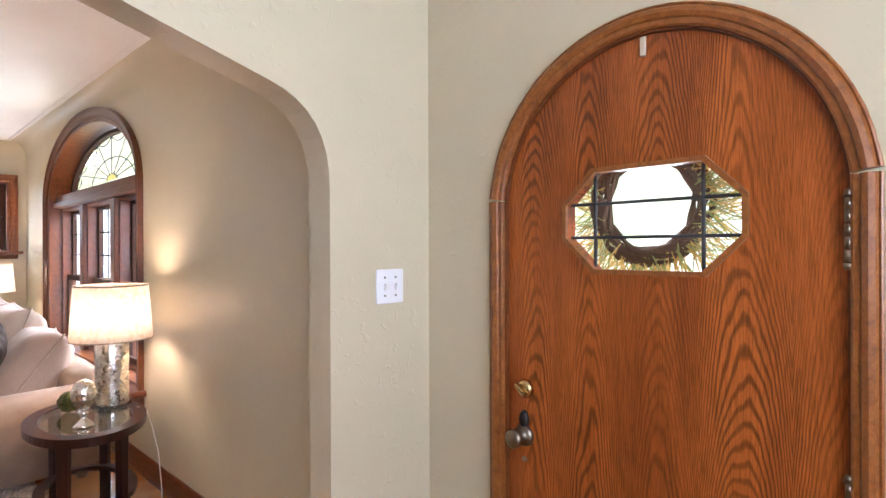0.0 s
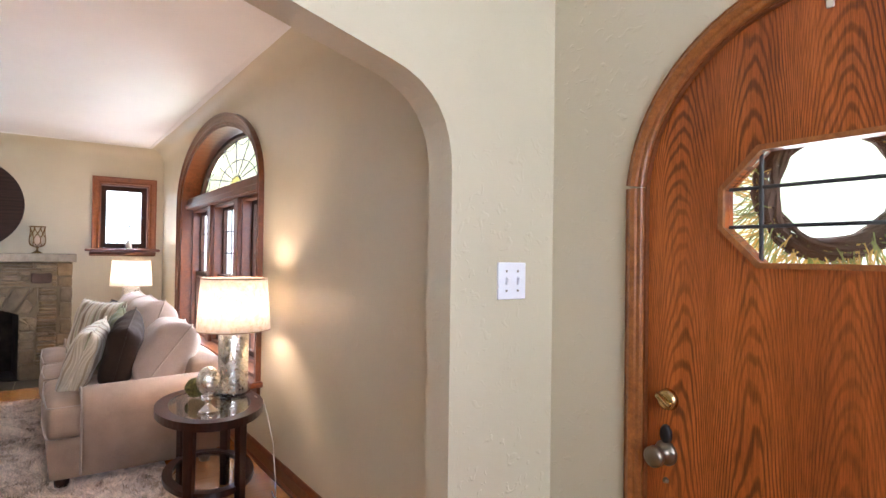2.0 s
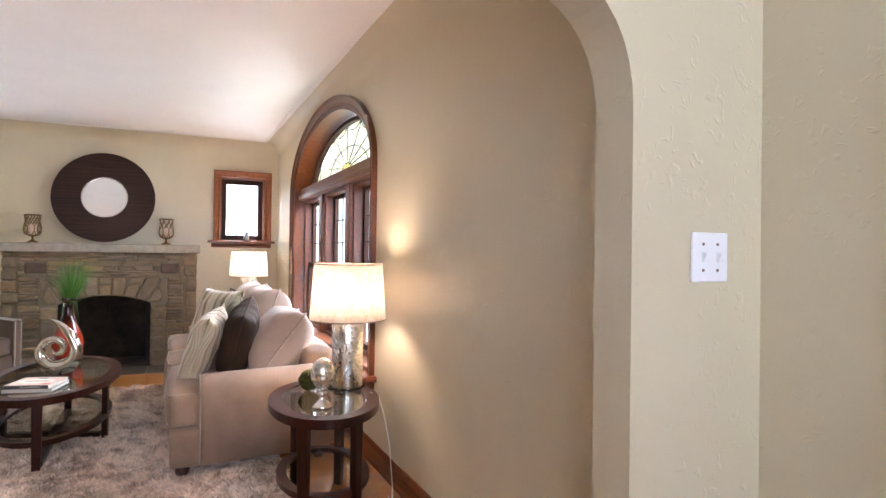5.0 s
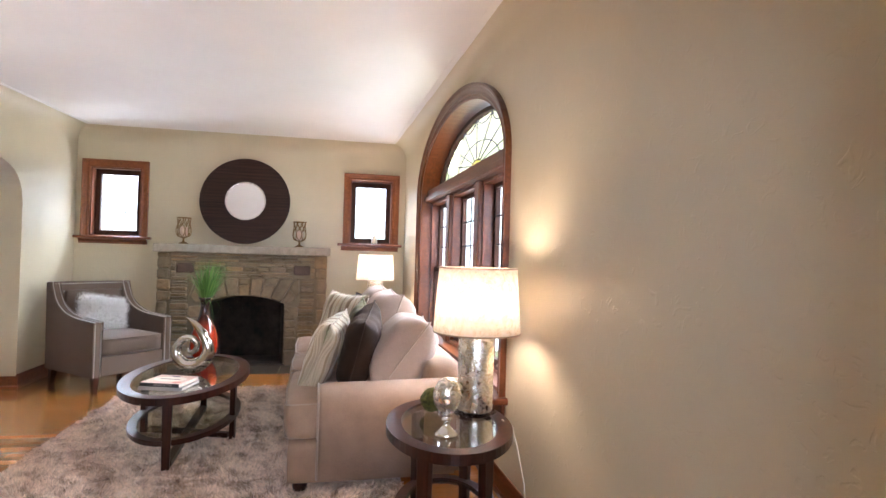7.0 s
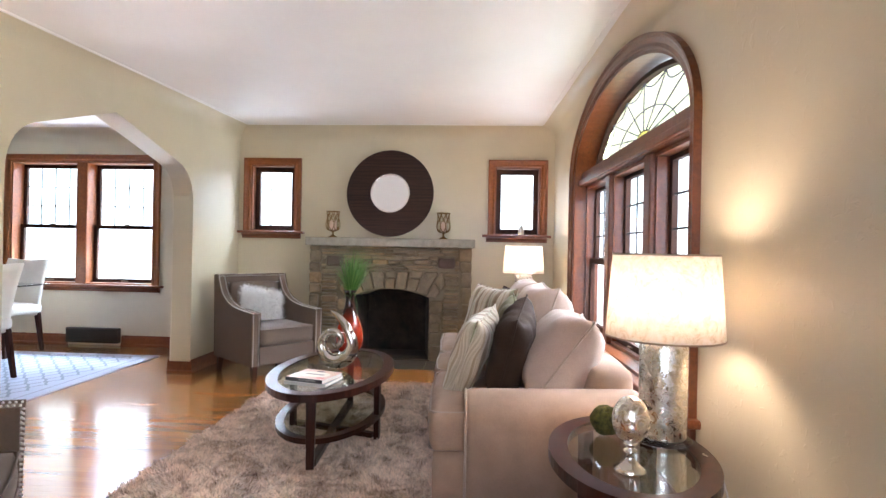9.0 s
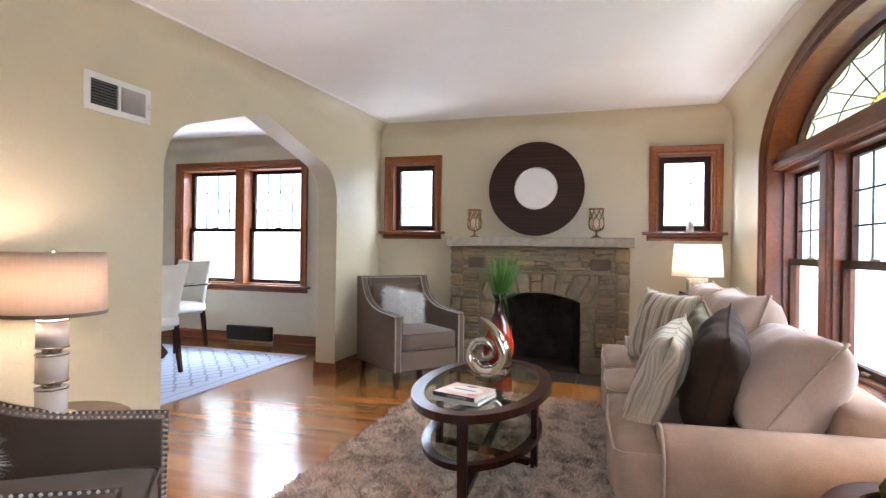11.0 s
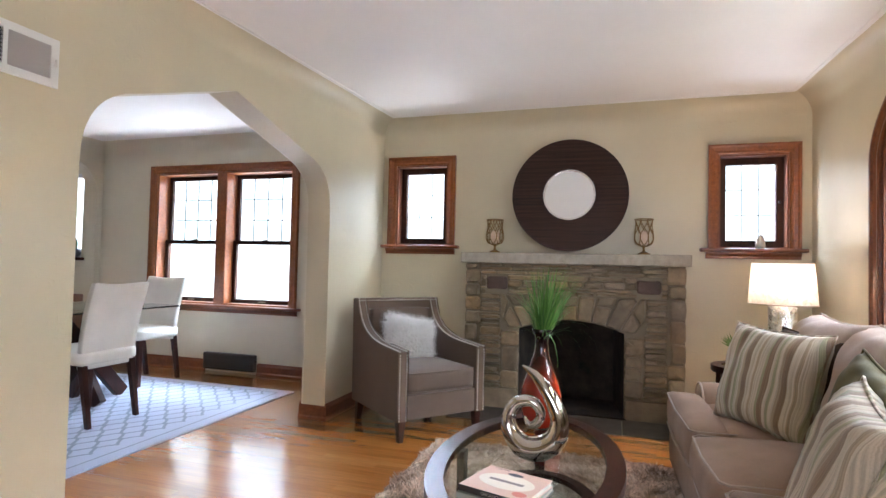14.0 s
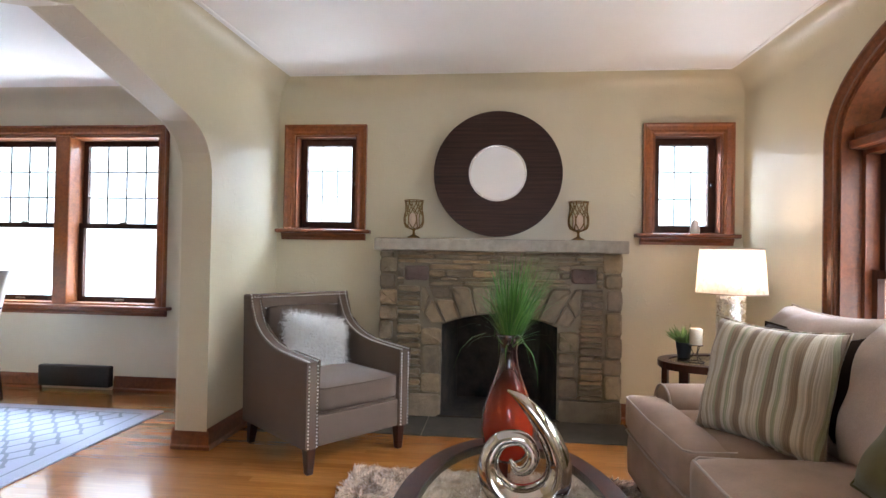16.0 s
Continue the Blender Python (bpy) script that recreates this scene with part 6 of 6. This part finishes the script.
def dining_chair(m):
    """Faces -y: the back stands at y = 0.2."""
    t = thing("dining_chair", "white upholstered parsons dining chair with dark legs", "dining chair", m, "dining chairs")
    part("seat", smooth_box(0.45, 0.46, 0.10, 0.03, puff=0.015, c=(0, 0.0, 0.455)), CHAIRWHITE, t, "padded white seat", True)
    bm = smooth_box(0.45, 0.06, 0.575, 0.022, c=(0, 0, 0.6675), cuts=8)
    for v in bm.verts:
        k = (v.co.z - 0.38) / 0.60
        v.co.y += 0.20 + 0.10 * k * k
        v.co.z += 0.02 * (2 * v.co.x / 0.45) ** 2 * k
        v.co.x *= 0.94 + 0.06 * k
        v.co.y += 0.03 * (2 * v.co.x / 0.45) ** 2 * k - 0.015
    part("backrest", bm, CHAIRWHITE, t, "curved white back", True)
    for x in (-0.19, 0.19):
        for y, rake in ((0.20, 0.07), (-0.19, 0.0)):
            b = box((0, 0, 0.205), (0.045, 0.045, 0.41), 0.004)
            for v in b.verts:
                k = 1 - v.co.z / 0.41
                v.co.x *= 1 - 0.3 * k
                v.co.y = v.co.y * (1 - 0.3 * k) + rake * k * k
            part("leg", b, ESPRESSO, t, "dark tapered leg", m=Matrix.Translation((x, y, 0)))
    return t


RUGZ = 0.012
dining_chair(Matrix.Translation((-5.16, -3.56, RUGZ)))
dining_chair(Matrix.Translation((-6.22, -4.18, RUGZ)) @ Matrix.Rotation(radians(90), 4, "Z"))
dt = thing("dining_table", "glass-topped dining table on a dark crossed trestle base", "dining table", Matrix.Translation((-5.50, -3.97, RUGZ)))
part("glass_top", box((0.22, 0, 0.745), (1.40, 0.95, 0.012), 0.004), TABLEGLASS, dt, "clear glass top")
for s in (-1, 1):
    part("leg", box((0, 0, 0), (0.11, 0.055, 0.95), 0.005), ESPRESSO, dt, "dark crossed trestle leg", m=Matrix.Translation((0.0, 0.035 * s, 0.37)) @ Matrix.Rotation(radians(41 * s), 4, "Y"))
    part("cross_leg", box((0, 0, 0), (0.055, 0.11, 0.86), 0.005), ESPRESSO, dt, "dark crossed trestle leg", m=Matrix.Translation((0.07 * s, 0.0, 0.37)) @ Matrix.Rotation(radians(33 * s), 4, "X"))
part("top_block", box((0, 0, 0.728), (0.5, 0.4, 0.02), 0.004), ESPRESSO, dt)


def trellis_rug():
    t = thing("dining_rug", "pale blue-grey trellis rug under the dining table", "rug")
    m = Mat("pale_rug", (0.50, 0.52, 0.56), 0.95)
    p = m.pos()
    f = m.noise(p, 300, 2, 0.7)
    m.color(m.mix((0.53, 0.565, 0.70), m.ramp(f, [(0.3, 0.75), (0.7, 1.0)]), 0.7, "MULTIPLY")).bump(f, 0.5, 0.004)
    x0, x1, y0, y1 = -6.44, -3.9, -6.1 + 0.6, -2.67
    part("field", span((x0, y0, 0.0), (x1, y1, 0.010), 0.003), m.m, t, "pale woven field")
    g = Mat("grey_pile", (0.28, 0.31, 0.38), 0.95)
    g.bump(g.noise(g.pos(), 300, 2), 0.5, 0.004)
    bm = bmesh.new()

    def ribbon(pts, w):
        prev = None
        for i, q in enumerate(pts):
            a, b = Vector(pts[max(0, i - 1)]), Vector(pts[min(len(pts) - 1, i + 1)])
            d = (b - a).normalized()
            nrm = Vector((-d.y, d.x)) * w / 2
            cur = (bm.verts.new((q[0] - nrm.x, q[1] - nrm.y, 0.0118)), bm.verts.new((q[0] + nrm.x, q[1] + nrm.y, 0.0118)))
            if prev:
                bm.faces.new((prev[0], prev[1], cur[1], cur[0]))
            prev = cur

    b0 = 0.10
    ribbon([(x0 + b0, y0 + b0), (x1 - b0, y0 + b0)], 0.014)
    ribbon([(x0 + b0, y1 - b0), (x1 - b0, y1 - b0)], 0.014)
    ribbon([(x0 + b0, y0 + b0), (x0 + b0, y1 - b0)], 0.014)
    P, Q = 0.18, 0.17
    nx, ny = int((x1 - x0 - 2 * b0) / P), int((y1 - y0 - 2 * b0) / Q)
    for i in range(nx + 1):
        for s in (-1, 1):
            for ph in (0,):
                pts = []
                cx = x0 + b0 + P * (i + 0.5)
                for k in range(ny * 16 + 1):
                    y = y0 + b0 + Q * k / 16
                    v = math.sin(2 * math.pi * (k / 32))
                    # ogee: flattened swing with small steps
                    x = cx + s * P * 0.5 * (2 / math.pi * math.asin(v) - 0.11 * math.sin(6 * math.pi * k / 32) * 1.2)
                    if x0 + b0 <= x <= x1 - b0 and y <= y1 - b0:
                        pts.append((x, y))
                if len(pts) > 2:
                    ribbon(pts, 0.020)
    tagged(part("trellis", bm, g.m, t, "grey ogee trellis lines"), kind="stuff")


trellis_rug()

# breakfast nook seen through the far arch
nw = tagged(new("window_5"), "pale nook window with a stained sill", "window", kind="structure")
part("window_frame", frame_ring(-6.75, 1.15, -5.85, 2.13, 0.045, -0.12, -0.06), WHITEPAINT, nw, m=DWEST)
pane(pane_mesh(-6.71, 1.19, -5.89, 2.09, -0.09), nw, DWEST)
part("window_sill", span((-6.8, 1.115, -0.1), (-5.8, 1.15, 0.05), 0.006), SASH, nw, m=DWEST)
part("wainscot", span((-7.5, 0.0, 0.001), (-5.75, 0.73, 0.02)), TRIM, nw, "stained wooden wainscot", m=DWEST)
cp = thing("potted_plant", "small cactus in a grey bowl on the nook sill", "plant", Matrix.Translation((-6.99, -6.0, 1.1505)))
part("pot", lathe([(0, 0), (0.05, 0), (0.085, 0.05), (0.08, 0.10), (0.07, 0.10), (0, 0.09)], 24), Mat("grey_stoneware", (0.12, 0.13, 0.15), 0.6).m, cp, "grey stoneware bowl", True)
part("cactus", lathe([(0, 0.09), (0.025, 0.09), (0.03, 0.16), (0.022, 0.21), (0, 0.22)], 14), Mat("cactus_green", (0.06, 0.11, 0.05), 0.7).m, cp, "green cactus", True)


# ---- shag rug ----
def shag_mat():
    m = Mat("shag_pile", (0.36, 0.29, 0.24), 0.95)
    tc = m.t.nodes.new("ShaderNodeNewGeometry")
    mp = m.t.nodes.new("ShaderNodeMapping")
    m.link(tc.outputs["Position"], mp.inputs[0])
    n = m.noise(mp.outputs[0], 9, 5, 0.7, 0.8)
    isl = m.ramp(tc.outputs["Random Per Island"], [(0.0, 0.62), (1.0, 1.15)])
    col = m.ramp(n, [(0.31, (0.17, 0.105, 0.07)), (0.42, (0.55, 0.40, 0.30)), (0.56, (0.92, 0.75, 0.61))])
    m.color(m.mix(col, isl, 0.75, "MULTIPLY"))
    m.set("Sheen Weight", 0.4)
    return m.m


def shag_rug():
    t = thing("shag_rug", "mottled beige and brown shag rug under the coffee table", "rug")
    mat = shag_mat()
    x0, x1, y0, y1 = -5.61, -2.55, -1.07, 0.98
    part("backing", span((x0, y0, 0.0), (x1, y1, 0.012), 0.003), mat, t)
    rng = np.random.default_rng(5)
    N = 110000
    px, py = rng.uniform(x0, x1, N), rng.uniform(y0, y1, N)
    # no tufts where the sofa hides the rug
    keep = ~((py > 0.52) & (px < -3.42) & (px > -5.55))
    px, py = px[keep], py[keep]
    N = len(px)
    fx = 0.013 * np.sin(px * 21 + 2.3 * np.sin(py * 17)) + 0.010 * np.sin(px * 6.1 + 3 * np.sin(py * 5.3))
    fy = 0.013 * np.cos(py * 23 + 2.1 * np.sin(px * 15)) + 0.010 * np.cos(py * 5.7 + 2.6 * np.sin(px * 4.9))
    ang = rng.uniform(0, 2 * np.pi, N)
    dx, dy = fx + 0.016 * np.cos(ang), fy + 0.016 * np.sin(ang)
    h = rng.uniform(0.014, 0.026, N) * (1 + 0.55 * np.sin(px * 27 + 3 * np.sin(py * 19)) * np.sin(py * 25 + 2 * np.sin(px * 22)))
    wv = rng.uniform(0.003, 0.008, N)
    a2 = rng.uniform(0, 2 * np.pi, N)
    sx, sy = wv * np.cos(a2), wv * np.sin(a2)
    V = np.empty((N, 3, 3), np.float32)
    V[:, 0] = np.stack([px - sx, py - sy, np.full(N, 0.011)], 1)
    V[:, 1] = np.stack([px + sx, py + sy, np.full(N, 0.011)], 1)
    V[:, 2] = np.stack([px + dx, py + dy, 0.011 + h], 1)
    me = bpy.data.meshes.new("shag")
    me.from_pydata(V.reshape(-1, 3), [], np.arange(3 * N).reshape(-1, 3))
    me.materials.append(mat)
    ob = new("shag", me)
    ob.parent = t
    tagged(ob, "long soft shag pile", kind="stuff")


shag_rug()


# ---- oak strip floor ----
def floor_mat():
    m = Mat("oak_strip", (0.42, 0.20, 0.065), 0.22)
    info = m.t.nodes.new("ShaderNodeObjectInfo")
    geo = m.t.nodes.new("ShaderNodeNewGeometry")
    add = m.t.nodes.new("ShaderNodeMath")
    add.operation = "ADD"
    m.link(info.outputs["Random"], add.inputs[0])
    m.link(geo.outputs["Random Per Island"], add.inputs[1])
    fr = m.t.nodes.new("ShaderNodeMath")
    fr.operation = "FRACT"
    m.link(add.outputs[0], fr.inputs[0])
    tone = m.ramp(fr.outputs[0], [(0.0, (0.39, 0.150, 0.030)), (0.4, (0.44, 0.175, 0.037)), (0.75, (0.47, 0.192, 0.042)), (1.0, (0.53, 0.23, 0.054))])
    mp = m.t.nodes.new("ShaderNodeMapping")
    mp.inputs["Scale"].default_value = (45, 2.2, 1)
    m.link(geo.outputs["Position"], mp.inputs[0])
    g = m.noise(mp.outputs[0], 1.6, 5, 0.65, 0.5)
    col = m.mix(tone, m.ramp(g, [(0.3, 0.62), (0.65, 1.08)]), 0.7, "MULTIPLY")
    m.color(col)
    m.rough(m.ramp(m.noise(geo.outputs["Position"], 3.0, 3), [(0.3, 0.12), (0.7, 0.24)]))
    m.set("Coat Weight", 0.9)
    m.set("Coat Roughness", 0.13)
    m.bump(g, 0.06, 0.002)
    return m.m


OAKFLOOR = floor_mat()
structure("floor", span((-7.2, -7.6, -0.02), (1.6, 2.0, -0.0085)), OAKFLOOR, "oak strip floor base", "floor")
floor_ob = bpy.data.objects["floor"]


def plank_verts(x, w, y0, y1):
    g, c = 0.0001, 0.0002
    z0, z1 = -0.009, 0.0
    a, b, p, q = x + g, x + w - g, y0 + g, y1 - g
    return [(a, p, z0), (b, p, z0), (b, q, z0), (a, q, z0), (a, p, z1 - c), (b, p, z1 - c), (b, q, z1 - c), (a, q, z1 - c),
            (a + c, p + c, z1), (b - c, p + c, z1), (b - c, q - c, z1), (a + c, q - c, z1)]


PF = [(0, 1, 5, 4), (1, 2, 6, 5), (2, 3, 7, 6), (3, 0, 4, 7), (4, 5, 9, 8), (5, 6, 10, 9), (6, 7, 11, 10), (7, 4, 8, 11), (8, 9, 10, 11)]


def planks():
    rng = random.Random(77)
    W = 0.057
    near, far = [], []
    x = -7.1
    while x < 1.5:
        y = -7.5 + rng.uniform(-1.2, 0)
        while y < 1.95:
            L = rng.uniform(0.7, 1.9)
            y1 = min(y + L, 1.98)
            r = (x, W, y, y1)
            cy = (y + y1) / 2
            if -5.9 < x < -3.4 and -3.4 < cy < -0.7:
                near.append(r)
            else:
                far.append(r)
            y = y1
        x += W
    near, spare = near[:300], near[300:]
    verts, faces = [], []
    for r in far + spare:
        k = len(verts)
        verts += plank_verts(*r)
        faces += [tuple(i + k for i in f) for f in PF]
    me = bpy.data.meshes.new("planks")
    me.from_pydata(verts, [], faces)
    me.materials.append(OAKFLOOR)
    ob = new("planks", me)
    ob.parent = floor_ob
    tagged(ob, "varnished oak strips", kind="stuff")
    for r in near:
        me = bpy.data.meshes.new("plank")
        me.from_pydata(plank_verts(*r), [], PF)
        me.materials.append(OAKFLOOR)
        p = new("plank", me)
        p.parent = floor_ob


planks()
